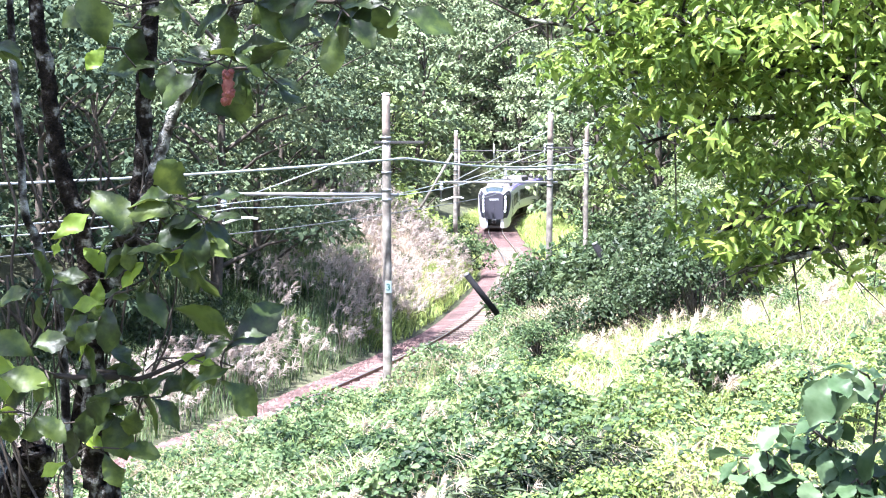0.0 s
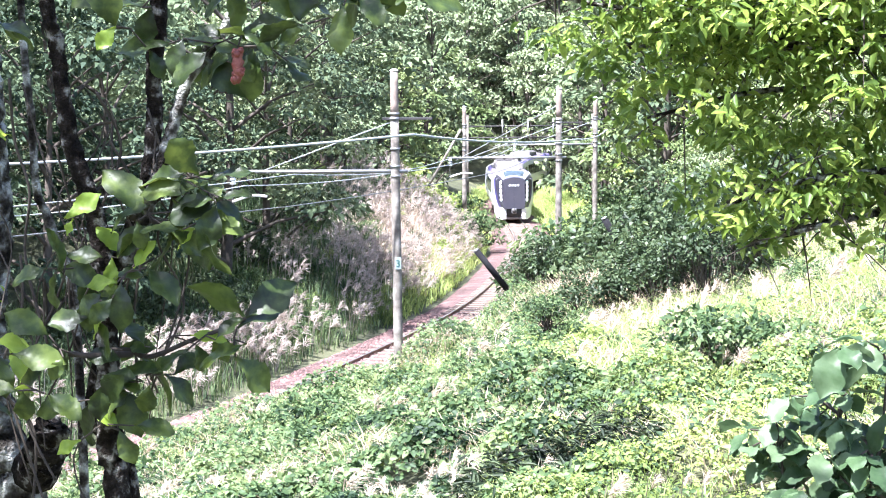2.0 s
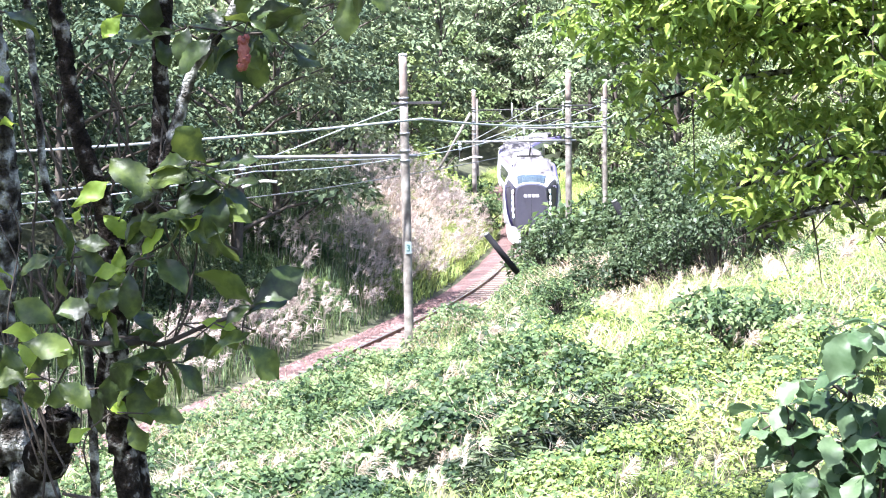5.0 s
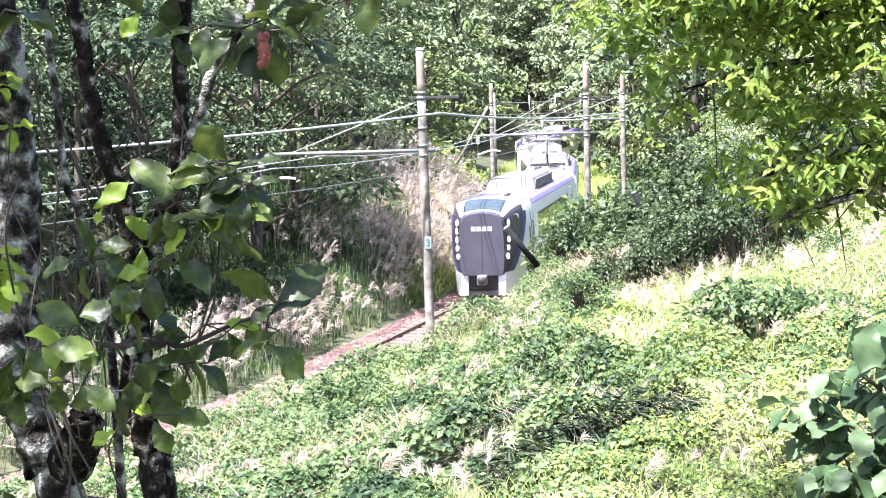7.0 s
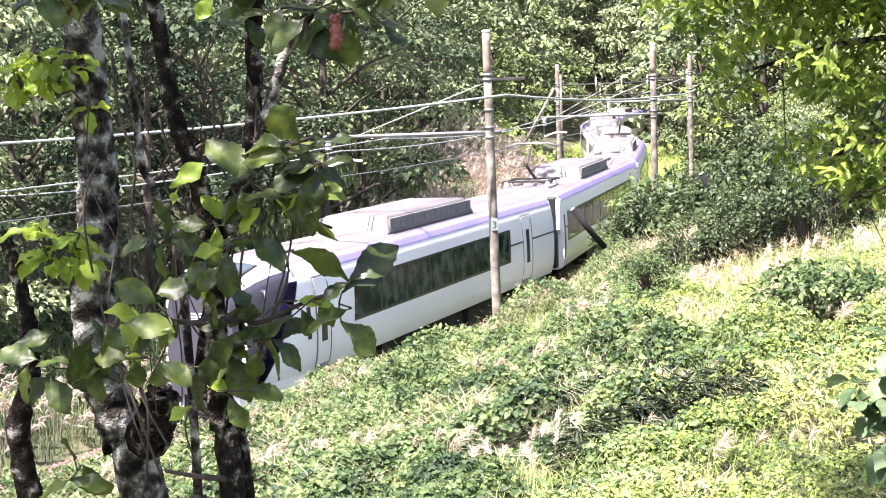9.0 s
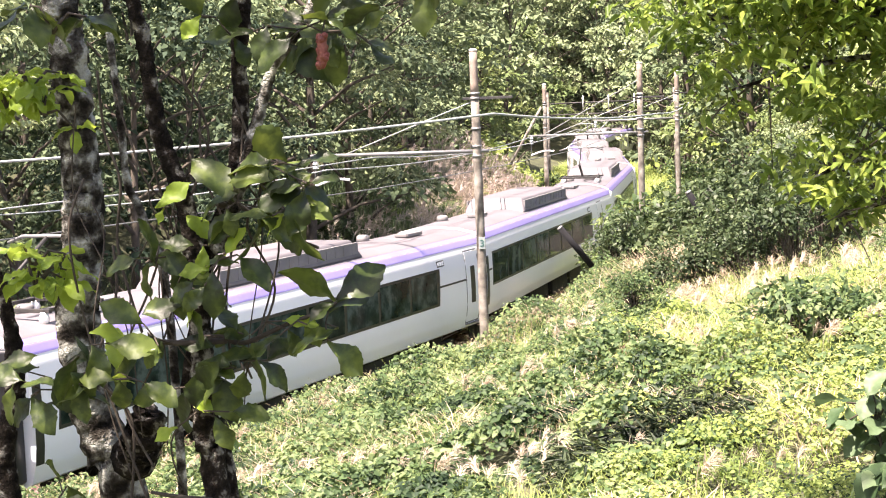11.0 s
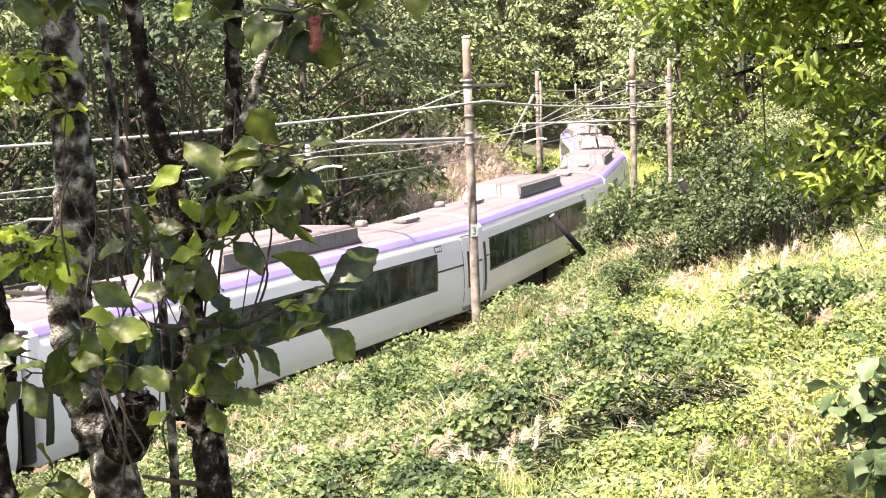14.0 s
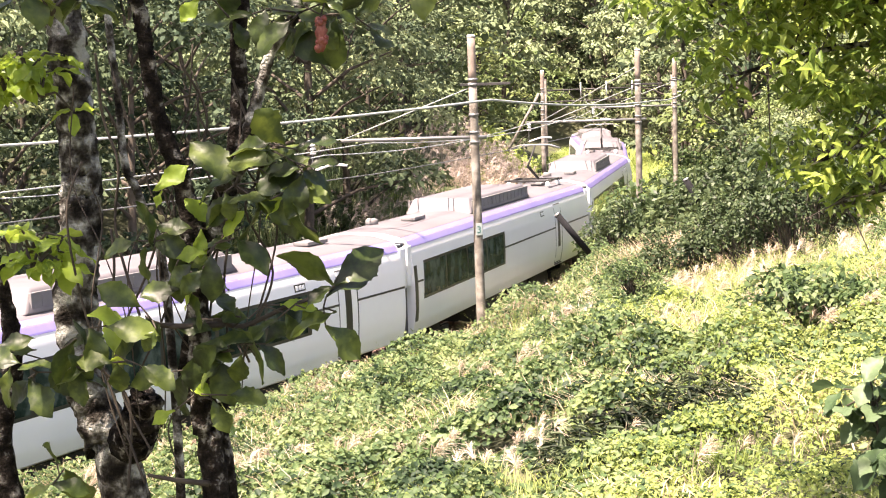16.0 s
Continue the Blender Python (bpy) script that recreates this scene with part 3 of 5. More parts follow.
def panel(name, x0, x1, z0, z1, material, parent, side=1, off=0.004, nose=False, label="", nx=2, nz=6, slant=0.0):
    """A plate laid on the body's side between x0..x1 and z0..z1. slant: how far its upper edge leans forward."""
    xs, zs = np.linspace(0, 1, nx), np.linspace(z0, z1, nz)
    V = [(x0 + (x1 - x0) * u + slant * (z - z0) / (z1 - z0), side * (side_y(x0 + (x1 - x0) * u + slant * (z - z0) / (z1 - z0), z, nose) + off), z) for z in zs for u in xs]
    V += [(p[0], p[1] - side * (off + 0.015), p[2]) for p in V]
    n = nx * nz
    F = []
    for j in range(nz - 1):
        for i in range(nx - 1):
            q = (j * nx + i, j * nx + i + 1, j * nx + nx + i + 1, j * nx + nx + i)
            F.append(q)
            F.append(tuple(n + k for k in reversed(q)))
    rim = [i for i in range(nx)] + [j * nx + nx - 1 for j in range(1, nz)] + [(nz - 1) * nx + i for i in range(nx - 2, -1, -1)] + [j * nx for j in range(nz - 2, 0, -1)]
    for a, b in zip(rim, rim[1:] + rim[:1]):
        F.append((b, a, n + a, n + b))
    me = bpy.data.meshes.new(name)
    me.from_pydata(V, [], F)
    me.update()
    me.materials.append(material)
    return put(name, me, parent, None, label)


def shell(name, xs, nose, keep, material, parent, label=""):
    """The body's skin over the stations xs, made of those faces that keep() takes."""
    t = np.linspace(0, len(SEC) - 1, 66)
    y0, z0 = np.interp(t, np.arange(len(SEC)), SECY), np.interp(t, np.arange(len(SEC)), SECZ)
    V = []
    for x in xs:
        w, h = (nose_w(x), nose_h(x)) if nose else (1.0, 1.0)
        ring = [(x, a * w, 0.92 + (b - 0.92) * h) for a, b in zip(y0, z0)]
        V += ring + [(p[0], -p[1], p[2]) for p in ring[-2:0:-1]]
    k = 2 * len(t) - 2
    F = []
    for i in range(len(xs) - 1):
        for j in range(k):
            q = (i * k + j, i * k + (j + 1) % k, (i + 1) * k + (j + 1) % k, (i + 1) * k + j)
            c = sum((Vector(V[v]) for v in q), Vector()) / 4
            if keep(c):
                F.append(q)
    for i, flip in ((0, True), (len(xs) - 1, False)):
        c = Vector((xs[i], 0, 2.0))
        ring = [i * k + j for j in range(k)]
        if keep(c):
            F.append(tuple(reversed(ring)) if flip else tuple(ring))
    bm = bmesh.new()
    vs = [bm.verts.new(v) for v in V]
    for f in F:
        bm.faces.new([vs[i] for i in f])
    bmesh.ops.delete(bm, geom=[v for v in bm.verts if not v.link_faces], context="VERTS")
    bmesh.ops.recalc_face_normals(bm, faces=bm.faces)
    return part(name, bm, material, parent, label, True)


def bogie(car, x):
    bm = bmesh.new()
    for s in (-1, 1):
        box(bm, (x, s * 0.95, 0.55), (2.6, 0.14, 0.26), 0.04)
        box(bm, (x, s * 0.95, 0.78), (0.7, 0.3, 0.2), 0.05)
    box(bm, (x, 0, 0.6), (0.5, 1.9, 0.25), 0.04)
    b = part("bogie", bm, M_UNDER, car, "black bogie frame")
    for dx in (-1.05, 1.05):
        for s in (-1, 1):
            tube("wheel", [(x + dx, s * 0.50, 0.43), (x + dx, s * 0.53, 0.43), (x + dx, s * 0.63, 0.43)], [0.46, 0.43, 0.43], M_DARK, b, 20)


def pantograph(car, x):
    p = put("pantograph", None, car)
    bm = bmesh.new()
    for dx in (-0.75, 0.75):
        box(bm, (x + dx, 0, 3.72), (0.08, 1.7, 0.07), 0.01)
    for s in (-0.7, 0.7):
        box(bm, (x, s, 3.72), (1.6, 0.07, 0.07), 0.01)
    part("base_frame", bm, M_DARK, p)
    for dx in (-0.75, 0.75):
        for s in (-0.7, 0.7):
            tube("insulator", [(x + dx, s, 3.5), (x + dx, s, 3.58), (x + dx, s, 3.7)], [0.07, 0.1, 0.06], M_PORCELAIN, p, 8)
    tube("lower_arm", [(x - 0.6, 0, 3.75), (x + 0.75, 0, 4.25)], 0.05, M_DARK, p, 6)
    tube("upper_arm", [(x + 0.75, 0, 4.25), (x - 0.35, 0, 4.93)], 0.035, M_DARK, p, 6)
    tube("contact_strip", [(x - 0.35, -0.9, 4.82), (x - 0.35, -0.55, 4.94), (x - 0.35, 0.55, 4.94), (x - 0.35, 0.9, 4.82)], 0.035, M_STEEL, p, 6)


def bevel_box(name, c, s, bevel, material, parent, label="", taper=None):
    bm = bmesh.new()
    box(bm, c, s)
    if taper:
        for v in bm.verts:
            if v.co.z > c[2]:
                v.co.x = c[0] + (v.co.x - c[0]) * taper[0]
                v.co.y = c[1] + (v.co.y - c[1]) * taper[1]
    bmesh.ops.bevel(bm, geom=list(bm.edges), offset=bevel, segments=3, affect="EDGES", profile=0.5)
    return part(name, bm, material, parent, label, True)


def roof_unit(car, x, length):
    u = bevel_box("roof_unit", (x, 0, 3.66), (length, 2.05, 0.46), 0.07, M_ROOF, car, "long pale air-conditioning housing", (0.90, 0.84))
    for s in (-1, 1):
        bm = bmesh.new()
        box(bm, (x, s * 0.955, 3.66), (length * 0.93, 0.06, 0.32), 0.012)
        part("grille", bm, M_ROOFGREY, u, "grey louvred grille")
        for k in range(14):
            bm = bmesh.new()
            box(bm, (x - length * 0.42 + length * 0.84 * k / 13, s * 0.985, 3.66), (0.05, 0.02, 0.2))
            part("louvre", bm, M_ROOFGREY, u)


def windows(car, x0, x1, n, side, nose=False):
    band = panel("window_band", x0, x1, 1.80, 2.76, M_BLACK, car, side, 0.004, nose, "dark window strip", max(2, n + 1), 8, -0.12)
    w = (x1 - x0) / n
    for k in range(n):
        panel("pane", x0 + w * k + 0.07 + (0.1 if k == 0 else 0), x0 + w * (k + 1) - 0.07, 1.87, 2.69, M_GLASS, band, side, 0.010, nose, "", 2, 5, -0.06)


def door(car, x, side, wide=0.8, slits=1):
    d = panel("door", x - wide / 2, x + wide / 2, 1.12, 3.02, M_WHITE, car, side, 0.010, False, "white sliding door with a dark slit window", 2, 10)
    panel("door_gap", x - wide / 2 - 0.035, x + wide / 2 + 0.035, 1.08, 3.06, M_ROOFGREY, d, side, 0.004, False, "", 2, 10)
    panel("seal", x - wide / 2 - 0.045, x - wide / 2 - 0.015, 1.10, 2.9, M_BLACK, d, side, 0.012, False, "", 2, 10)
    panel("door_window", x - 0.14, x + 0.14, 1.62, 2.62, M_BLACK, d, side, 0.016, False, "", 2, 6)
    bm = bmesh.new()
    box(bm, (x, side * 1.40, 1.05), (wide, 0.07, 0.035), 0.008)
    part("step", bm, M_ROOFGREY, d, "grey door step")


def middle_car(doors, win, panto=None, name="train_car"):
    """An intermediate car. doors: positions along the car; win: (from, to, panes)."""
    car = tagged(new(name), "white train car with violet roof edge and dark windows", "train car", "cars of the train")
    shell("body", np.linspace(-9.72, 9.72, 12), False, lambda c: c.z < 3.385, M_WHITE, car)
    shell("roof", np.linspace(-9.72, 9.72, 12), False, lambda c: c.z >= 3.385, M_ROOF, car, "pale pinkish-grey roof")
    for s in (-1, 1):
        panel("roof_band", -9.68, 9.68, 3.15, 3.40, M_PURPLE, car, s, 0.006, False, "violet band along the roof edge", 2, 8)
        windows(car, win[0], win[1], win[2], s)
        for x in doors:
            door(car, x, s)
        panel("end_slot", 9.50, 9.71, 1.30, 2.70, M_BLACK, car, s, 0.012, False, "black strip at the car end")
        panel("stripe", win[1], 9.70, 2.26, 2.31, M_BLACK, car, s, 0.006, False, "thin black line")
        panel("stripe", -9.70, win[0], 2.26, 2.31, M_BLACK, car, s, 0.006, False, "thin black line")
        x = doors[0] + 1.75
        dsp = panel("display", x, x + 0.45, 2.80, 2.96, M_BLACK, car, s, 0.006, False, "small destination display")
        for k in range(3):
            panel("sign_bar", x + 0.04 + 0.13 * k, x + 0.14 + 0.13 * k, 2.83, 2.93, M_MARK, dsp, s, 0.012)
    for x in (-7.4, 6.2):
        bevel_box("roof_hatch", (x, 0.25, 3.61), (0.9, 0.4, 0.09), 0.015, M_ROOFGREY, car)
        tube("roof_vent", [(x + 1.2, -0.5, 3.5), (x + 1.2, -0.5, 3.66), (x + 1.2, -0.5, 3.70)], [0.17, 0.17, 0.12], M_ROOFGREY, car, 12)
    roof_unit(car, 0.0, 6.6)
    if panto:
        pantograph(car, panto)
    for x in (-9.86, 9.86):
        bevel_box("gangway", (x, 0, 2.15), (0.30, 2.5, 2.3), 0.06, M_BLACK, car, "black gangway bellows")
        for s in (-1, 1):
            bevel_box("end_fairing", (x * 0.996, s * 1.28, 2.72), (0.32, 0.2, 1.0), 0.03, M_WHITE, car)
    for x in (-7.07, 7.07):
        bogie(car, x)
    bm = bmesh.new()
    for x, l in ((-3.6, 2.2), (-0.9, 2.4), (2.2, 2.6)):
        box(bm, (x, 0, 0.62), (l, 2.3, 0.55), 0.05)
    part("underfloor_box", bm, M_UNDER, car, "black equipment boxes")
    return car


def head_car():
    """End car, its cab towards +x."""
    car = tagged(new("train_head_car"), "white train end car with dark grey nose and violet edges", "train car", "cars of the train")
    xs = np.concatenate([np.linspace(-9.72, 7.0, 10), np.arange(7.2, 10.11, 0.07), [10.13]])
    edge = lambda z: 9.86 - 1.45 * ((z - 0.92) / 2.3) ** 0.9
    dark = lambda c: c.x > edge(max(c.z, 0.92)) and c.z < 0.92 + 2.36 * nose_h(c.x) or c.x > 9.98
    on_roof = lambda c: c.z >= 0.92 + 2.465 * nose_h(c.x) and c.x < 8.75
    shell("body", xs, True, lambda c: not dark(c) and not on_roof(c), M_WHITE, car)
    shell("roof", xs, True, lambda c: not dark(c) and on_roof(c), M_ROOF, car, "pale pinkish-grey roof")
    nose = shell("nose", xs, True, dark, M_NOSE, car, "dark grey nose")
    for s in (-1, 1):
        # violet edge between the white side and the dark nose
        V, zs = [], np.linspace(0.95, 3.05, 24)
        for z in zs:
            for dx in (-0.32, 0.10):
                x = edge(z) + dx
                V.append((x, s * (side_y(x, z, True) + 0.012), z))
        F = [(2 * i, 2 * i + 1, 2 * i + 3, 2 * i + 2) for i in range(len(zs) - 1)]
        bm = bmesh.new()
        vs = [bm.verts.new(v) for v in V]
        for f in F:
            bm.faces.new([vs[i] for i in f])
        bmesh.ops.solidify(bm, geom=list(bm.faces), thickness=0.01)
        part("violet_edge", bm, M_VIOLET, car, "deep violet edge of the nose")
        panel("roof_band", -9.68, 8.3, 3.15, 3.40, M_PURPLE, car, s, 0.006, True, "violet band along the roof edge", 12, 8)
        windows(car, -5.4, 5.7, 7, s, True)
        door(car, 7.3, s, 0.62)
        door(car, -7.05, s)
        panel("cab_window", 7.86, 8.0, 1.75, 2.45, M_BLACK, car, s, 0.010, True, "", 2, 6)
        panel("stripe", -9.70, -5.4, 2.26, 2.31, M_BLACK, car, s, 0.006, False, "thin black line")
        # lamps down each corner
        lamp = put("headlight", None, nose)
        V = []
        for z in np.linspace(1.42, 2.88, 12):
            for q in (9.86, 10.0):
                V.append((q, s * (side_y(q, z, True) + 0.008), z))
        bm = bmesh.new()
        vs = [bm.verts.new(v) for v in V]
        for i in range(11):
            bm.faces.new([vs[k] for k in (2 * i, 2 * i + 1, 2 * i + 3, 2 * i + 2)])
        bmesh.ops.solidify(bm, geom=list(bm.faces), thickness=0.006)
        part("lamp_reflector", bm, M_BLACK, lamp, "dark lamp surround")
        for k in range(5):
            z = 1.58 + 0.29 * k
            x = 9.98 - 0.035 * k
            bm = bmesh.new()
            bmesh.ops.create_uvsphere(bm, u_segments=12, v_segments=8, radius=0.062)
            for v in bm.verts:
                v.co = Vector((x - 0.05 + v.co.x * 0.9, s * (side_y(x - 0.05, z, True) + 0.002) + v.co.y * 0.35, z + v.co.z * 1.5))
            part("lamp", bm, M_LAMP, lamp, "bright white lamp", True)
        # cheek below the nose
        V, F = [], []
        sx = np.linspace(7.9, 10.02, 16)
        for q in sx:
            low = float(np.interp(q, [7.9, 8.6, 9.6, 10.02], [0.62, 0.30, 0.16, 0.20]))
            for z in np.linspace(low, 1.02, 5):
                y = side_y(q, 1.05, True) - 0.05 * (1.02 - z) + 0.006
                V += [(q, s * y, z), (q, s * (y - 0.07), z)]
        for i in range(15):
            for j in range(4):
                p = (i * 5 + j) * 2
                F += [(p, p + 10, p + 12, p + 2), (p + 1, p + 3, p + 13, p + 11)]
            p = i * 10
            F += [(p, p + 1, p + 11, p + 10)]
        for i in (0, 15):
            F += [((i * 5 + j) * 2, (i * 5 + j) * 2 + 2, (i * 5 + j) * 2 + 3, (i * 5 + j) * 2 + 1) for j in range(4)]
        bm = bmesh.new()
        vs = [bm.verts.new(v) for v in V]
        for f in F:
            bm.faces.new([vs[i] for i in f])
        bmesh.ops.recalc_face_normals(bm, faces=bm.faces)
        part("skirt", bm, M_WHITE, car, "white front skirt", True)
        bevel_box("skirt_front", (9.98, s * 0.66, 0.58), (0.10, 0.26, 0.75), 0.03, M_WHITE, car, "white front skirt")
        tube("mirror", smooth_line([(9.3, s * 1.02, 2.95), (9.45, s * 1.18, 2.98), (9.5, s * 1.24, 2.86)], 4), 0.035, M_NOSE, car, 6)
    # windscreen lies on the sloping front
    V, F = [], []
    xs2, ys = np.linspace(8.85, 9.93, 10), np.linspace(-0.70, 0.70, 13)
    for x in xs2:
        w, h = nose_w(x), nose_h(x)
        for y in ys:
            yy = y * np.interp(x, [8.85, 9.93], [1.0, 0.9])
            k = np.interp(abs(yy) / w, SECY[:8:-1], SECZ[:8:-1])
            V.append((x + 0.012, yy, 0.92 + (k - 0.92) * h + 0.012))
    for i in range(9):
        for j in range(12):
            F.append((i * 13 + j, (i + 1) * 13 + j, (i + 1) * 13 + j + 1, i * 13 + j + 1))
    ws = mesh_np("windscreen", V, F, M_SCREEN, True)
    w = put("windscreen", ws, car, None, "pale reflecting windscreen")
    for s in (-1, 1):
        tube("wiper", [(10.06, s * 0.1, 3.02), (10.02, s * 0.45, 3.03), (9.92, s * 0.22, 3.12)], 0.014, M_BLACK, w, 5)
        V = [(x + 0.02, s * 0.72 * np.interp(x, [8.85, 9.93], [1.0, 0.9]), 0.92 + (np.interp(0.85, SECY[:8:-1], SECZ[:8:-1]) - 0.92) * nose_h(x) + 0.01) for x in xs2]
        tube("windscreen_frame", V, 0.022, M_BLACK, w, 6)
    # pale number across the nose
    badge = put("badge", None, nose, None, "pale raised badge")
    for k in range(4):
        bm = bmesh.new()
        y = -0.285 + 0.19 * k
        for dz in (-0.06, 0.0, 0.06):
            box(bm, (10.137, y, 2.55 + dz), (0.014, 0.15, 0.026), 0.004)
        box(bm, (10.137, y + (0.06 if k else -0.06), 2.55), (0.014, 0.03, 0.14), 0.004)
        part("badge_bar", bm, M_MARK, badge)
    bm = bmesh.new()
    box(bm, (10.133, 0, 1.65), (0.012, 0.012, 1.4))
    part("centre_seam", bm, M_BLACK, nose)
    # coupler and buffer beam
    bevel_box("buffer_recess", (9.6, 0, 0.66), (0.72, 1.3, 0.5), 0.03, M_BLACK, car, "black coupler recess")
    bevel_box("coupler", (10.18, 0, 0.78), (0.5, 0.34, 0.34), 0.05, M_STEEL, car, "grey coupler")
    tube("coupler_ring", [(10.40, 0, 0.78), (10.47, 0, 0.78)], [0.16, 0.13], M_DARK, car, 12)
    bevel_box("plough", (9.75, 0, 0.28), (0.25, 1.3, 0.2), 0.05, M_ROOFGREY, car)
    roof_unit(car, -0.6, 6.2)
    bevel_box("roof_hatch", (7.3, 0.55, 3.53), (0.9, 0.12, 0.1), 0.02, M_DARK, car)
    bevel_box("gangway", (-9.86, 0, 2.15), (0.30, 2.5, 2.3), 0.06, M_BLACK, car, "black gangway bellows")
    for x in (-7.07, 7.07):
        bogie(car, x)
    bm = bmesh.new()
    for x, l in ((-3.6, 2.2), (-0.9, 2.4), (2.2, 2.6)):
        box(bm, (x, 0, 0.62), (l, 2.3, 0.55), 0.05)
    part("underfloor_box", bm, M_UNDER, car, "black equipment boxes")
    return car


HEAD = head_car()
CAR_A = middle_car((-6.95, ), (-5.3, 9.15, 8))
CAR_B = middle_car((-8.8, ), (-6.6, 9.1, 9), 7.6)
CAR_C = middle_car((-5.2, ), (1.5, 9.05, 4), -7.6)
ID = Matrix.Identity(4)
TRAIN = [HEAD, CAR_B, CAR_A, copy_thing(CAR_B, ID), copy_thing(CAR_A, ID), CAR_C, copy_thing(CAR_A, ID), copy_thing(CAR_B, ID), copy_thing(HEAD, ID)]


# ---- plants ----
def crown_leaves(rng, clumps, per, size, flat=0.5, up=0.8):
    """Leaves gathered in pads. clumps: rows of x, y, z, radius."""
    C, D, N, L = [], [], [], []
    for x, y, z, r in clumps:
        n = int(per * r * r)
        u = unit_random(rng, n)
        u[:, 2] = np.abs(u[:, 2]) * np.where(rng.rand(n) < 0.9, 1, -0.5)
        q = rng.uniform(0.55, 1.05, n) ** 0.6
        C.append(np.array([x, y, z]) + u * (q * r)[:, None] * np.array([1, 1, flat]))
        d = u * np.array([1, 1, 0.3]) + rng.normal(size=(n, 3)) * 0.5
        d[:, 2] -= 0.25
        D.append(d)
        N.append(u * np.array([1.0, 1.0, 0.8]) + np.array([0, 0, up * 0.6]) + rng.normal(size=(n, 3)) * 0.18)
        L.append(size * rng.uniform(0.6, 1.3, n))
    C, D, N, L = (np.concatenate(a) for a in (C, D, N, L))
    return small_leaves(C, D, N, L, L * 0.55)


def tree_meshes(seed, height, radius, low, leaf, per, pads):
    rng = np.random.RandomState(seed)
    P = smooth_line([(0, 0, -0.5), (rng.uniform(-.2, .2), rng.uniform(-.2, .2), height * 0.3), (rng.uniform(-.5, .5), rng.uniform(-.5, .5), height * 0.65), (rng.uniform(-.5, .5), rng.uniform(-.5, .5), height * 0.92)], 4)
    V, F, caps = tube_np(P, np.linspace(0.030 * height * 0.6, 0.03, len(P)), 7)
    Vs, Fs = [V], [F]
    off = len(V)
    clumps = []
    for k in range(pads):
        u = (k + 0.5) / pads
        z = height * (low + (1 - low) * u)
        env = radius * math.sqrt(max(0.06, 1 - (2 * (u * 0.9) - 0.75) ** 2)) * rng.uniform(0.55, 1.05)
        a = k * 2.4 + rng.uniform(-0.5, 0.5)
        c = np.array([math.cos(a) * env, math.sin(a) * env, z + rng.uniform(-0.3, 0.3)])
        clumps.append((*c, radius * rng.uniform(0.20, 0.44)))
        if rng.rand() < 0.4:
            clumps.append((c[0] * 0.4, c[1] * 0.4, z + 0.5, radius * rng.uniform(0.22, 0.36)))
        j = P[min(len(P) - 1, int((z / height) * 0.8 * len(P)))]
        V, F, caps = tube_np([j, (j + c) / 2 + (0, 0, 0.2), c], [0.07, 0.045, 0.015], 4)
        Vs.append(V)
        Fs.append(F + off)
        off += len(V)
    V, F = crown_leaves(rng, clumps, per, leaf)
    return mesh_np("trunk", np.concatenate(Vs), np.concatenate(Fs), M_BARKF, True), (V, F)


def tree_kind(seed, height, radius, low, leaf, per, pads, material, label):
    tr, (V, F) = tree_meshes(seed, height, radius, low, leaf, per, pads)
    ob = tagged(new("tree"), label, "tree", "trees of the forest")
    put("trunk", tr, ob)
    put("crown", mesh_np("crown", V, F, material), ob)
    return ob


LAB_D = "dense dark green broadleaf tree on the wooded slope"
LAB_L = "light green broadleaf tree on the wooded slope"
KINDS = [tree_kind(11, 9, 3.4, 0.14, 0.22, 190, 21, M_FOREST, LAB_D), tree_kind(12, 11, 3.8, 0.16, 0.23, 160, 23, M_FOREST, LAB_D),
         tree_kind(13, 8, 3.2, 0.10, 0.21, 195, 20, M_FOREST_Y, LAB_L), tree_kind(14, 13, 3.0, 0.16, 0.23, 180, 25, M_FOREST, "tall dark green tree on the wooded slope"),
         tree_kind(15, 10, 3.8, 0.06, 0.42, 58, 22, M_FOREST, LAB_D), tree_kind(16, 13, 3.4, 0.10, 0.42, 58, 25, M_FOREST, LAB_D), tree_kind(17, 9, 3.6, 0.06, 0.40, 60, 21, M_FOREST_Y, LAB_L)]
FIRST = [True] * 7


def plant_tree(kind, x, y, scale, turn, sink=0.2):
    z = float(ground_z(x, y)[0]) - sink
    m = Matrix.LocRotScale((x, y, z), Euler((random.uniform(-0.05, 0.05), random.uniform(-0.05, 0.05), turn)), None)
    if FIRST[kind]:
        ob = KINDS[kind]
        FIRST[kind] = False
        ob.matrix_basis = m
    else:
        ob = copy_thing(KINDS[kind], m)
    ob.scale = (scale, scale, scale * random.uniform(0.9, 1.15))
    return ob


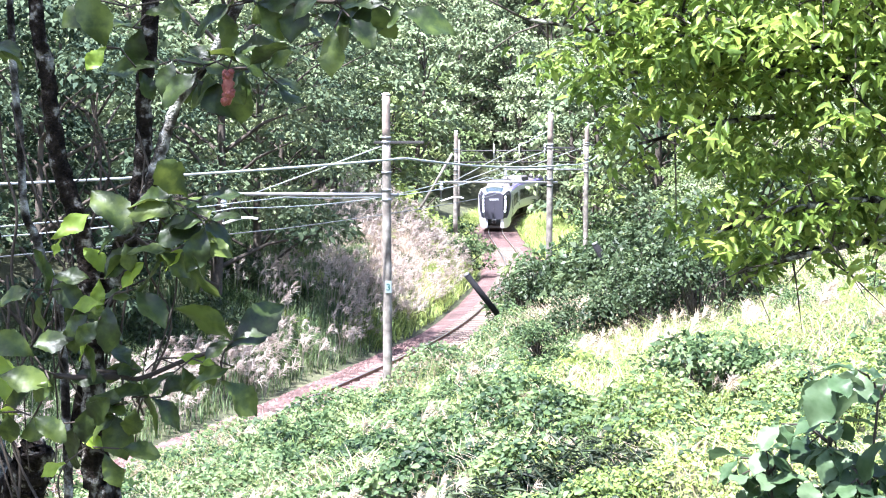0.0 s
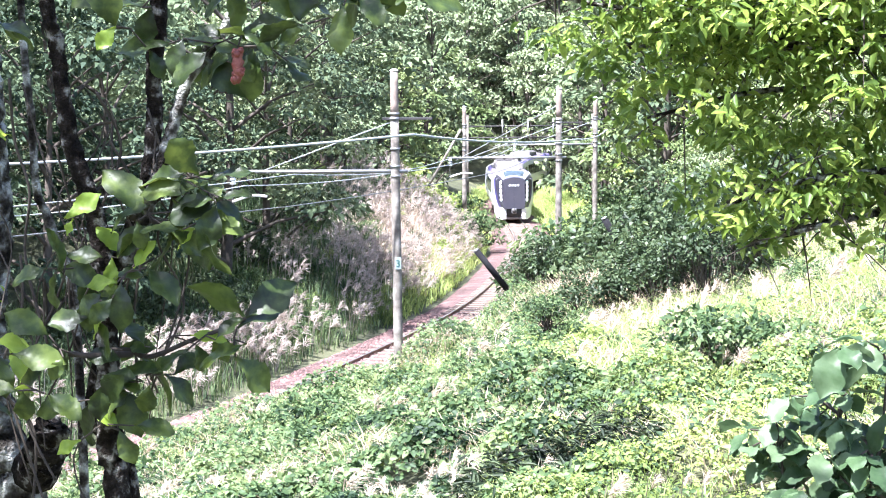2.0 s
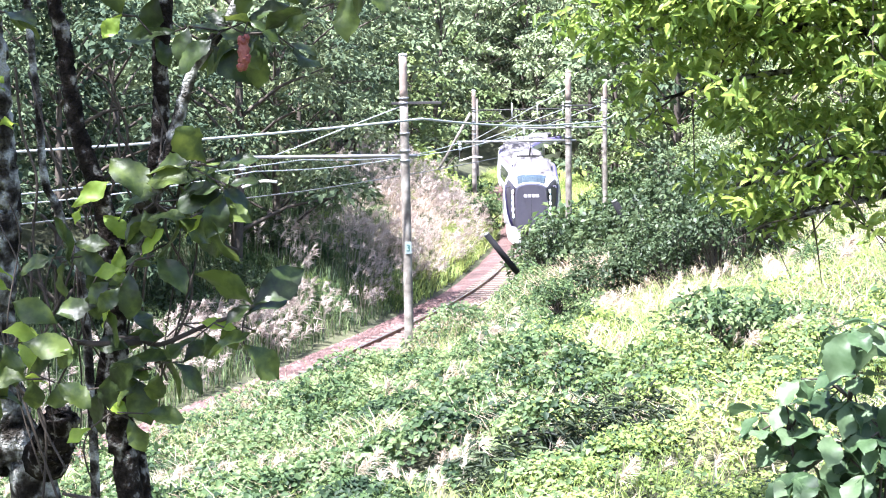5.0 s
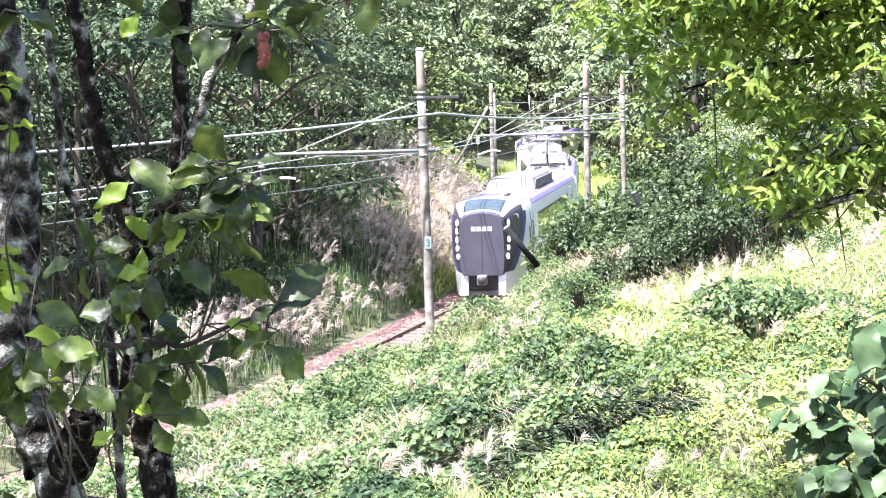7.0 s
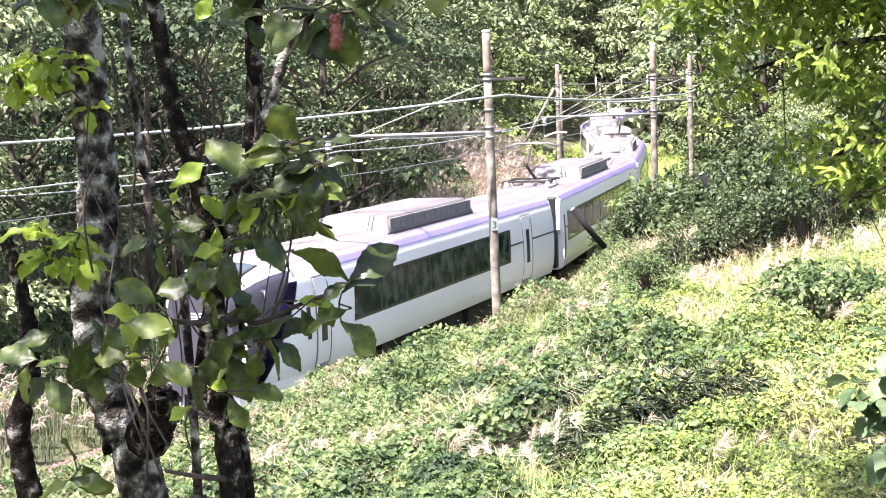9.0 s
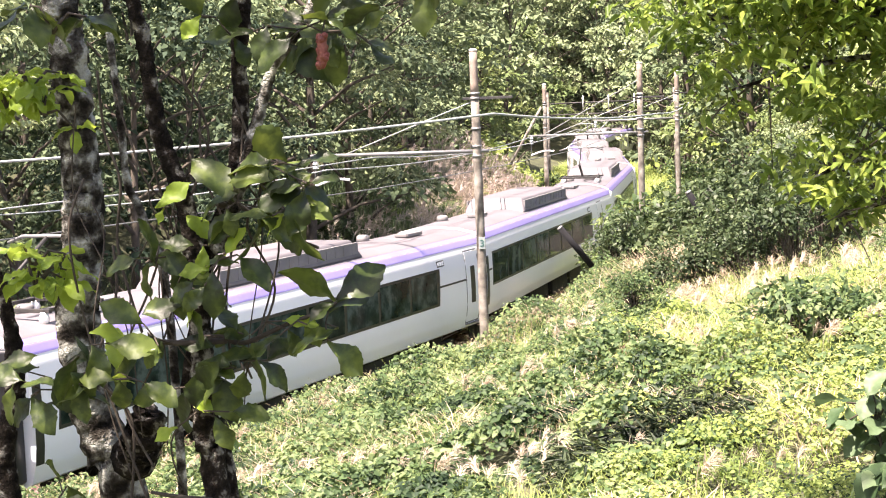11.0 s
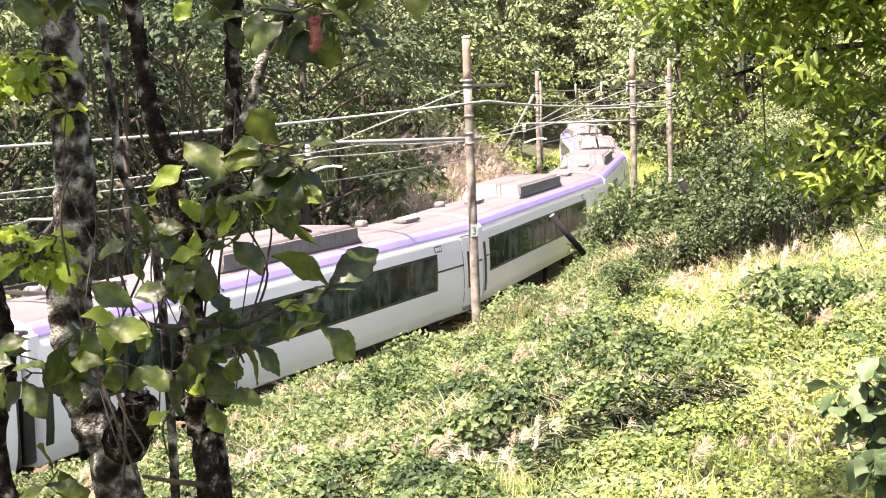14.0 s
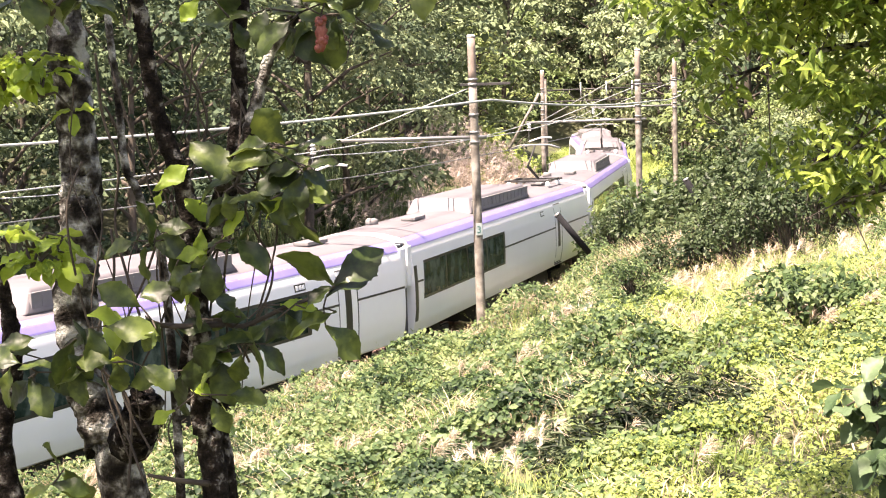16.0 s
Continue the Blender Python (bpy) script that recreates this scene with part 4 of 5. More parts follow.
def forest():
    rng = random.Random(4)
    made = []

    def spread(n, xr, yr, test, gap, kinds, sc):
        for _ in range(n):
            x, y = rng.uniform(*xr), rng.uniform(*yr)
            d, s = track_offset(x, y)
            if not test(x, y, d[0], s[0]):
                continue
            if any((x - a) ** 2 + (y - b) ** 2 < gap * gap for a, b in made):
                continue
            made.append((x, y))
            plant_tree(rng.choice(kinds), x, y, rng.uniform(*sc), rng.uniform(0, 6.28))
    # far side of the line
    spread(500, (-30, 0), (34, 92), lambda x, y, d, s: -17 < d < (-6.6 if 44 < y < 66 else -8.5) and -0.40 * y - 3 < x < 0.22 * y, 4.1, [0, 0, 1, 1, 3, 2], (0.85, 1.3))
    spread(300, (-40, 0), (40, 100), lambda x, y, d, s: -40 < d < -17 and -0.40 * y - 3 < x < 0.22 * y, 5.6, [4, 5], (1.1, 1.6))
    # up the valley
    spread(420, (-40, 45), (92, 165), lambda x, y, d, s: (d < (-5.2 if y > 118 else -7.0) or d > (6.0 if y > 118 else 7.5)) and -0.38 * y - 3 < x < 0.22 * y + 3, 5.6, [4, 5, 5, 6], (1.0, 1.5))
    spread(400, (-8, 34), (170, 200), lambda x, y, d, s: x < 0.22 * y, 5.0, [4, 5], (1.0, 1.4))
    # near side beyond the bushes
    spread(260, (9, 30), (58, 100), lambda x, y, d, s: d > 9.5 and x > 0.115 * y + 2.5 and x < 0.24 * y + 3, 3.6, [2, 2, 0], (0.7, 1.0))
    # distant hillside
    spread(500, (-80, 65), (165, 245), lambda x, y, d, s: abs(d) > 5.5 and -0.38 * y < x < 0.24 * y, 8.5, [4, 5], (1.6, 2.4))


forest()


def bush_kind(seed, r, leaf, per, pads, material, label, low=0.15, high=0.9):
    rng = np.random.RandomState(seed)
    clumps = []
    for k in range(pads):
        a, q = rng.uniform(0, 6.28), r * rng.uniform(0.1, 0.85)
        clumps.append((math.cos(a) * q, math.sin(a) * q, rng.uniform(low, high) * r * (1.1 - 0.5 * q / r), r * rng.uniform(0.19, 0.36)))
    V, F = crown_leaves(rng, clumps, per, leaf, 0.75, 0.6)
    ob = tagged(new("bush"), label, "bush", "bushes along the track")
    Vs, Fs, off = [], [], 0
    for c in clumps:
        v, f, caps = tube_np([(0, 0, -0.3), (c[0] * 0.5, c[1] * 0.5, c[2] * 0.6), c[:3]], [0.03, 0.02, 0.008], 5)
        Vs.append(v)
        Fs.append(f + off)
        off += len(v)
    put("stem", mesh_np("stem", np.concatenate(Vs), np.concatenate(Fs), M_TWIG), ob)
    put("foliage", mesh_np("foliage", V, F, material), ob)
    return ob


# kinds 1 and 3 wear the leaf colour with painted shade
BUSHES = [bush_kind(21, 1.5, 0.155, 290, 30, M_COVER, "rounded green creeper-covered bush beside the track"), bush_kind(22, 1.3, 0.145, 320, 30, M_BUSH, "green bush, shade painted into its dark leaves"), bush_kind(23, 1.2, 0.155, 290, 26, M_COVER_Y, "yellow-green bush, sunlight put into its leaf colour"),
          bush_kind(24, 1.3, 0.14, 330, 38, M_BUSH, "tall overhanging green bush above the bank, shade painted into its dark leaves", 0.75, 2.1)]
BUSH_FIRST = [True] * 4


def plant_bush(kind, x, y, scale, lift=-0.1):
    m = pose(x, y, float(ground_z(x, y)[0]) + lift, 0, 0, random.uniform(0, 360))
    if BUSH_FIRST[kind]:
        ob = BUSHES[kind]
        BUSH_FIRST[kind] = False
        ob.matrix_basis = m
    else:
        ob = copy_thing(BUSHES[kind], m)
    ob.scale = (scale,) * 3


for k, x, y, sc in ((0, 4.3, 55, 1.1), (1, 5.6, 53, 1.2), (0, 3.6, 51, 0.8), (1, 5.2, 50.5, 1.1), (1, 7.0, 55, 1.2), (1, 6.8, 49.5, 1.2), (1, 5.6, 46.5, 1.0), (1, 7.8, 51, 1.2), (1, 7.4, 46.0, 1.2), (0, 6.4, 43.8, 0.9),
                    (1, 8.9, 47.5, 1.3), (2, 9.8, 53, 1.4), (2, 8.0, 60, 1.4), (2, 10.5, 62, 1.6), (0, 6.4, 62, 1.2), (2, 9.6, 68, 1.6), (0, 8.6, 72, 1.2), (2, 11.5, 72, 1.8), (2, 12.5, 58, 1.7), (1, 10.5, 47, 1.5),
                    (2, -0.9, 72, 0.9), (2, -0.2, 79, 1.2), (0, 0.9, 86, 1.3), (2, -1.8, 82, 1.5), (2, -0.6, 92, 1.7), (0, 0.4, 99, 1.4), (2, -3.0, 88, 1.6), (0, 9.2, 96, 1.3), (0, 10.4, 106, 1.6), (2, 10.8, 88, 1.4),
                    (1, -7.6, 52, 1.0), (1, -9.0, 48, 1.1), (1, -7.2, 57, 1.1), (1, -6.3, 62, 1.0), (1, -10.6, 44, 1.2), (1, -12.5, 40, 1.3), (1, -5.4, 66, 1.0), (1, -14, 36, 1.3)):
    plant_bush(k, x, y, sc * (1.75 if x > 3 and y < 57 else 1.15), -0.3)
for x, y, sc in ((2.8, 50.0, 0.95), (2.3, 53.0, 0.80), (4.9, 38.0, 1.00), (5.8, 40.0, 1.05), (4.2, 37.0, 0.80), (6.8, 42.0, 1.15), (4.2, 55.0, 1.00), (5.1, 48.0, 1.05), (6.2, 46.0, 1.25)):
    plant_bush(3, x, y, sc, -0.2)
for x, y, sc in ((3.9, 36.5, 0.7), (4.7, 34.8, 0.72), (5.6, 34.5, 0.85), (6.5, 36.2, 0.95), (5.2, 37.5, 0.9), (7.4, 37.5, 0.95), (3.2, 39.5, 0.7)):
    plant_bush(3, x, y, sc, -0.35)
plant_bush(0, 1.45, 24.5, 0.42, 0.1)
plant_bush(0, 1.5, 24.8, 0.36, 0.7)
brng = random.Random(77)
for _ in range(170):
    y = brng.uniform(14, 50)
    x = brng.uniform(-0.30, 0.30) * y
    d, s = track_offset(x, y)
    if d[0] < 3.4 or (y < 17 and -0.5 < x < 2.5) or wob(np.array([x]), np.array([y]), 0.6, 3.0)[0] < 0.12:
        continue
    plant_bush(brng.choice([0, 0, 2]) if x < 0.12 * y else brng.choice([2, 2, 0]), x, y, brng.uniform(0.30, 0.62), -0.05)

for _ in range(150):
    s = brng.uniform(56, 128)
    o = -brng.uniform(3.6, 9.0)
    if wob(np.array([s]), np.array([o * 3]), 0.35, 1.0)[0] > 0.0 and brng.random() < 0.75:
        continue
    x, y, _z = beside(s, o, 0)
    plant_bush(brng.choice([0, 1, 2]), x, y, brng.uniform(0.35, 0.7), -0.1)


def mound_field():
    """Heights of the creeper mounds over the near bank, on a grid of 0.1 m."""
    rng = np.random.RandomState(40)
    X, Y = np.meshgrid(np.arange(-26, 20, 0.1), np.arange(6, 62, 0.1))
    H = np.full(X.shape, 0.06)
    n = 1150
    y = 8.2 + 50 * rng.rand(n) ** 1.5
    x = rng.uniform(-0.42, 0.32, n) * y
    r = np.interp(y, [9, 15, 50], [0.26, 0.42, 1.0]) * rng.uniform(0.55, 1.6, n)
    h = r * rng.uniform(0.5, 1.15, n)
    for cx, cy, cr, ch in zip(x, y, r, h):
        i0, i1 = max(0, int((cy - cr - 6) * 10)), int((cy + cr - 6) * 10) + 2
        j0, j1 = max(0, int((cx - cr + 26) * 10)), int((cx + cr + 26) * 10) + 2
        q = 1 - ((X[i0:i1, j0:j1] - cx) ** 2 + (Y[i0:i1, j0:j1] - cy) ** 2) / cr ** 2
        H[i0:i1, j0:j1] = np.maximum(H[i0:i1, j0:j1], ch * np.sqrt(np.clip(q, 0, 1)))
    return H


MOUNDS = mound_field()
SLOPE_Y, SLOPE_X = np.gradient(MOUNDS, 0.1)


def on_grid(G, x, y):
    return G[np.clip(((y - 6) * 10).round().astype(int), 0, G.shape[0] - 1), np.clip(((x + 26) * 10).round().astype(int), 0, G.shape[1] - 1)]


def in_hollow(x, y):
    return np.abs(y - 12.85 - 0.75 * (x - 0.6)) + np.clip(np.abs(x - 0.85) - 0.75, 0, 9) < 0.6 + 0.15 * np.sin(x * 9)


def bank_bump(x, y, d, s):
    """How high the creepers lie over the near bank: mounds, and a thick rim along the track."""
    rim = np.interp(s, [60, 71, 74, 80, 90, 100], [1.0, 0.9, 0.56, 0.4, 0.28, 0.25]) * (0.85 + 0.25 * wob(x, y, 1.3, 1.0))
    open_slope = 1 - 0.6 * np.clip((y - 17) / 4, 0, 1) * np.clip((x - 0.05 * y) / (0.05 * y), 0, 1)
    return open_slope * on_grid(MOUNDS, x, y) * np.clip((d - 1.5) / 2.2, 0.15, 1) * np.interp(y, [10, 22], [0.75, 1]) + rim * np.exp(-((d - 2.3) / 0.75) ** 2)


def cover():
    """Creepers and weeds over the near bank: leaves on the mounds, thin in the hollows between."""
    rng = np.random.RandomState(8)
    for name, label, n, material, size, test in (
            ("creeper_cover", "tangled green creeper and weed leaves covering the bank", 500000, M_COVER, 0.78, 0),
            ("sunlit_cover", "yellow-green weeds on the bank, sunlight put into their pale colour", 420000, M_COVER_Y, 0.48, 1)):
        y = 8.5 + 49 * rng.rand(n) ** (1.9 if test else 1.45)
        x = rng.uniform(-0.40, 0.32, n) * y
        d, s = track_offset(x, y)
        H = bank_bump(x, y, d, s)
        # share of leaves in the paler colour that stands in for sun
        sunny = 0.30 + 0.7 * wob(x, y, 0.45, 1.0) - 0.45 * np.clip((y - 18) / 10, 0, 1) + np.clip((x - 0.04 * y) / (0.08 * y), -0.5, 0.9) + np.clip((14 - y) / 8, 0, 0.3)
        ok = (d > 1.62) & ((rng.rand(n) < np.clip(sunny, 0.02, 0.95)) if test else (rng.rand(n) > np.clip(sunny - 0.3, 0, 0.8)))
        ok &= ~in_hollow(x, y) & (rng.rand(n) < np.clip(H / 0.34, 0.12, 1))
        x, y, d, H = x[ok], y[ok], d[ok], H[ok]
        m = len(x)
        z = ground_z(x, y) + H * rng.uniform(0.72, 1.04, m) + rng.uniform(0, 0.05, m)
        out = np.stack([-on_grid(SLOPE_X, x, y), -on_grid(SLOPE_Y, x, y), np.ones(m)], 1)
        out /= np.linalg.norm(out, axis=1)[:, None]
        D = rng.normal(size=(m, 3)) * np.array([1, 1, 0.4]) + np.array([0, 0, -0.2])
        N = out + np.array([0.0, -0.15, 0.15]) + rng.normal(size=(m, 3)) * 0.30
        L = size * np.interp(y, [9, 14, 25, 45], [0.060, 0.08, 0.092, 0.118]) * rng.uniform(0.45, 1.6, m)
        C = np.stack([x, y, z], 1)
        near = y < 19
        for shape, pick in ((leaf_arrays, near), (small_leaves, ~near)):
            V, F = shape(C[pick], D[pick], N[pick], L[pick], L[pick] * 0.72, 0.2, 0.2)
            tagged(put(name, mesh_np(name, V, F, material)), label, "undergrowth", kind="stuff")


cover()


def blades(rng, X, Y, Z, H, spread, width):
    """Arching grass blades of two quads each."""
    n = len(X)
    a = rng.uniform(0, 6.28, n)
    d = np.stack([np.cos(a), np.sin(a), 0 * a], 1)
    side = np.stack([-np.sin(a), np.cos(a), 0 * a], 1) * width
    b = np.stack([X, Y, Z], 1)
    H = np.asarray(H)[:, None]
    mid = b + d * H * spread * 0.35 + np.array([0, 0, 0.65]) * H
    tip = b + d * H * spread + np.array([0, 0, 0.9]) * H
    V = np.stack([b - side, b + side, mid + side * 0.8, mid - side * 0.8, tip + side * 0.15, tip - side * 0.15], 1).reshape(-1, 3)
    i = np.arange(n)[:, None] * 6
    F = np.concatenate([i + np.array([[0, 1, 2, 3]]), i + np.array([[3, 2, 4, 5]])])
    return V, F


def plumes(rng, X, Y, Z, H, size, k=22, wid=0.11):
    """Pampas heads: a stalk and a brush of fine blades that droop to one side along its top."""
    n = len(X)
    a = rng.normal(0.4, 0.8, n)
    lean = np.stack([np.cos(a), np.sin(a), 0 * a], 1)
    base = np.stack([X, Y, Z], 1)
    top = base + lean * (H * 0.14)[:, None] + np.array([0, 0, 1.0]) * H[:, None]
    u = np.tile(np.linspace(0, 1, k), n)
    C = np.repeat(top, k, 0) + np.repeat(lean, k, 0) * (u * 0.35 * np.repeat(size, k))[:, None] + np.array([0, 0, 1.0]) * (u * 0.55 * np.repeat(size, k))[:, None]
    D = np.repeat(lean, k, 0) * 0.7 + rng.normal(size=(n * k, 3)) * 0.30 + np.array([0, 0, 0.55])
    N = rng.normal(size=(n * k, 3)) * 0.5 + np.array([0, 0, 1.0])
    L = np.repeat(size, k) * rng.uniform(0.5, 0.95, n * k) * (1.1 - 0.5 * u)
    V, F = small_leaves(C - np.array([0, 0, 0.1]), D, N, L, L * wid, 0.05, 0.5)
    b = np.stack([base - 0.005, base + 0.005, top + 0.004, top - 0.004], 1).reshape(-1, 3)
    i = np.arange(n)[:, None] * 4 + len(V)
    return np.concatenate([V, b]), np.concatenate([F, i + np.array([[0, 1, 2, 3]])])


def pampas():
    rng = np.random.RandomState(15)
    # far bank
    n = 5200
    s = rng.uniform(66, 128, n)
    o = -rng.uniform(2.5, 7.5, n)
    patch = 0.6 + 1.1 * wob(s, o * 3, 0.35, 1.0)
    keep = ((s > 92) | (o > -4.8)) & (rng.rand(n) < np.clip(1.0 - (-o - 2.8) / 7, 0.08, 1) * np.clip(patch, 0.05, 1))
    s, o = s[keep], o[keep]
    tx, ty = np.interp(s, ARC, TAN[:, 0]), np.interp(s, ARC, TAN[:, 1])
    X, Y = np.interp(s, ARC, CURVE[:, 0]) + ty * o, np.interp(s, ARC, CURVE[:, 1]) - tx * o
    Z = ground_z(X, Y)
    H = rng.uniform(0.7, 1.5, len(X)) * np.clip((-o - 1.6) / 1.6, 0.45, 1)
    V, F = plumes(rng, X, Y, Z, H, rng.uniform(0.28, 0.46, len(X)), 24, 0.10)
    tagged(put("pampas_plumes", mesh_np("pampas_plumes", V, F, M_PLUME)), "pale feathery pampas grass plumes on the cutting", "pampas grass", kind="stuff")
    m = 26000
    s = rng.uniform(50, 106, m)
    o = -rng.uniform(2.3, 11, m)
    tx, ty = np.interp(s, ARC, TAN[:, 0]), np.interp(s, ARC, TAN[:, 1])
    X, Y = np.interp(s, ARC, CURVE[:, 0]) + ty * o, np.interp(s, ARC, CURVE[:, 1]) - tx * o
    V, F = blades(rng, X, Y, ground_z(X, Y), rng.uniform(0.4, 1.25, m) * np.clip((-o - 1.7) / 1.4, 0.3, 1), 0.55, 0.011)
    tagged(put("bank_grass", mesh_np("bank_grass", V, F, M_COVER)), "long green grass blades on the cutting", "grass", kind="stuff")
    m = 11000
    s = rng.uniform(101, 127, m)
    o = -rng.uniform(2.8, 6.2, m)
    tx, ty = np.interp(s, ARC, TAN[:, 0]), np.interp(s, ARC, TAN[:, 1])
    X, Y = np.interp(s, ARC, CURVE[:, 0]) + ty * o, np.interp(s, ARC, CURVE[:, 1]) - tx * o
    V, F = blades(rng, X, Y, ground_z(X, Y), rng.uniform(0.4, 0.9, m), 0.9, 0.014)
    tagged(put("slope_grass", mesh_np("slope_grass", V, F, M_DRY)), "pinkish dry grass on the upper cutting", "grass", kind="stuff")
    # near bank: scattered dry heads and tufts
    n = 2300
    y = 11 + 34 * rng.rand(n) ** 1.3
    x = rng.uniform(-0.36, 0.30, n) * y
    d, s = track_offset(x, y)
    ok = (d > 2.8) & (wob(x, y, 0.9, 5.0) > 0.24) & ~in_hollow(x, y)
    X, Y = x[ok], y[ok]
    V, F = plumes(rng, X, Y, ground_z(X, Y) + 0.4 * bank_bump(X, Y, d[ok], s[ok]), np.interp(Y, [12, 25], [0.24, 0.46]) * rng.uniform(0.7, 1.3, len(X)), np.interp(Y, [12, 25], [0.16, 0.28]) * rng.uniform(0.8, 1.2, len(X)), 64, 0.05)
    tagged(put("dry_plumes", mesh_np("dry_plumes", V, F, M_DRY)), "dry pale grass heads among the creepers", "pampas grass", kind="stuff")
    m = 60000
    y = 9 + 40 * rng.rand(m) ** 1.2
    x = rng.uniform(-0.40, 0.34, m) * y
    d, s = track_offset(x, y)
    ok = (d > 2.2) & (wob(x, y, 0.9, 8.0) > -0.1) & ~in_hollow(x, y)
    X, Y, d, s = x[ok], y[ok], d[ok], s[ok]
    V, F = blades(rng, X, Y, ground_z(X, Y) + 0.5 * bank_bump(X, Y, d, s), np.interp(Y, [10, 30], [0.15, 0.5]) * rng.uniform(0.5, 1.3, len(X)), 1.0, 0.0035)
    tagged(put("bank_grass", mesh_np("bank_grass", V, F, M_COVER_Y)), "tall green grass blades among the creepers", "grass", kind="stuff")
    m = 60000
    y = 9 + 44 * rng.rand(m)
    x = rng.uniform(-0.40, 0.34, m) * y
    d, s = track_offset(x, y)
    ok = (d > 2.2) & (wob(x, y, 0.75, 5.0) > 0.12)
    X, Y, d = x[ok], y[ok], d[ok]
    V, F = blades(rng, X, Y, ground_z(X, Y) + 0.6 * bank_bump(X, Y, d, s[ok]), np.interp(Y, [10, 30], [0.16, 0.42]) * rng.uniform(0.6, 1.3, len(X)), 1.3, 0.006)
    tagged(put("bank_grass", mesh_np("bank_grass", V, F, M_GRASS)), "patches of tan dry grass among the creepers", "grass", kind="stuff")

    m = 24000
    s = rng.uniform(94, 205, m)
    o = np.where(rng.rand(m) < 0.7, rng.uniform(1.9, 7.0, m), -rng.uniform(2.2, 3.6, m))
    tx, ty = np.interp(s, ARC, TAN[:, 0]), np.interp(s, ARC, TAN[:, 1])
    X, Y = np.interp(s, ARC, CURVE[:, 0]) + ty * o, np.interp(s, ARC, CURVE[:, 1]) - tx * o
    V, F = blades(rng, X, Y, ground_z(X, Y), rng.uniform(0.3, 0.85, m), 0.9, 0.03)
    tagged(put("verge_grass", mesh_np("verge_grass", V, F, M_COVER_Y)), "rough green grass on the verges of the far track", "grass", kind="stuff")
    m = 1500
    X, Y = rng.normal(3.5, 0.7, m), rng.normal(43.5, 1.6, m)
    V, F = blades(rng, X, Y, ground_z(X, Y), rng.uniform(0.7, 1.4, m), 0.6, 0.012)
    tagged(put("straw_grass", mesh_np("straw_grass", V, F, M_GRASS)), "tall straw-coloured grass below the bushes", "grass", kind="stuff")
    n = 60
    s = rng.uniform(86, 93, n)
    o = rng.uniform(1.9, 2.7, n)
    tx, ty = np.interp(s, ARC, TAN[:, 0]), np.interp(s, ARC, TAN[:, 1])
    X, Y = np.interp(s, ARC, CURVE[:, 0]) + ty * o, np.interp(s, ARC, CURVE[:, 1]) - tx * o
    V, F = plumes(rng, X, Y, ground_z(X, Y), rng.uniform(0.5, 0.9, n), rng.uniform(0.22, 0.34, n))
    tagged(put("trackside_plumes", mesh_np("trackside_plumes", V, F, M_DRY)), "pinkish pampas plumes leaning over the rail", "pampas grass", kind="stuff")
    # dwarf bamboo in a hollow of the near bank; its dark colour paints the shade
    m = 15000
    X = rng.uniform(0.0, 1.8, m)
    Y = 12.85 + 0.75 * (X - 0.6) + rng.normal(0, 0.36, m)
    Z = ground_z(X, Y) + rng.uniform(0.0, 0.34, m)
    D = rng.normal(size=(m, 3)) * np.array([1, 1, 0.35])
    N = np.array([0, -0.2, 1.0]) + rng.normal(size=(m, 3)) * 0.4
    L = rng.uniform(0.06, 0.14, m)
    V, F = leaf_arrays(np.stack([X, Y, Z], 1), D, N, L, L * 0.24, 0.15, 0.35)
    tagged(put("dwarf_bamboo", mesh_np("dwarf_bamboo", V, F, M_SASA)), "dwarf bamboo leaves, the hollow's shade put into their dark colour", "bamboo grass", kind="stuff")


pampas()


# ---- trees close to the viewer ----
def broad_leaf(name, L, Wd, seed, material):
    """A broad leaf with a raised midrib, wavy edge and drooping tip, along +x."""
    rng = np.random.RandomState(seed)
    nx, ny = 17, 7
    V, F = [], []
    bend, twist = rng.uniform(0.1, 0.5), rng.uniform(-0.3, 0.3)
    for i in range(nx):
        u = i / (nx - 1)
        half = Wd / 2 * max(0.03, math.sin(math.pi * u ** 1.3)) ** 0.95 * (1 + 0.05 * math.sin(u * 40 + seed))
        for j in range(ny):
            v = (j / (ny - 1)) * 2 - 1
            edge = 1 + rng.uniform(-0.09, 0.06) * (abs(v) > 0.9) + 0.06 * math.sin(u * 9 + seed) * v
            y = v * half * edge
            z = 0.22 * abs(y) - bend * L * u * u + 0.006 * math.sin(u * 11 + v * 2 + seed) * abs(v) + twist * y * u + 0.0022 * math.sin(u * 38 - abs(v) * 5) * (1 - abs(v))
            V.append((u * L, y, z))
    for i in range(nx - 1):
        for j in range(ny - 1):
            a = i * ny + j
            F.append((a, a + ny, a + ny + 1, a + 1))
    return mesh_np(name, V, F, material, True)


LEAVES = [broad_leaf("leaf", 0.13 * k, 0.078 * k, 30 + i, M_LEAF_NEAR) for i, k in enumerate((0.8, 1.0, 1.15, 0.9, 1.05))]
LEAVES_MIX = LEAVES + LEAVES[:3] + [broad_leaf("leaf", 0.105, 0.062, 66, M_LEAF_BRIGHT)]
# small leaves in the colour with painted sun
LEAVES_BRIGHT = [broad_leaf("leaf", 0.085 * k, 0.042 * k, 60 + i, M_LEAF_BRIGHT) for i, k in enumerate((0.8, 1.0, 1.2))]
LEAVES_BLUE = [broad_leaf("leaf", 0.125 * k, 0.085 * k, 50 + i, M_LEAF_BLUE) for i, k in enumerate((0.8, 1.0, 1.2))]


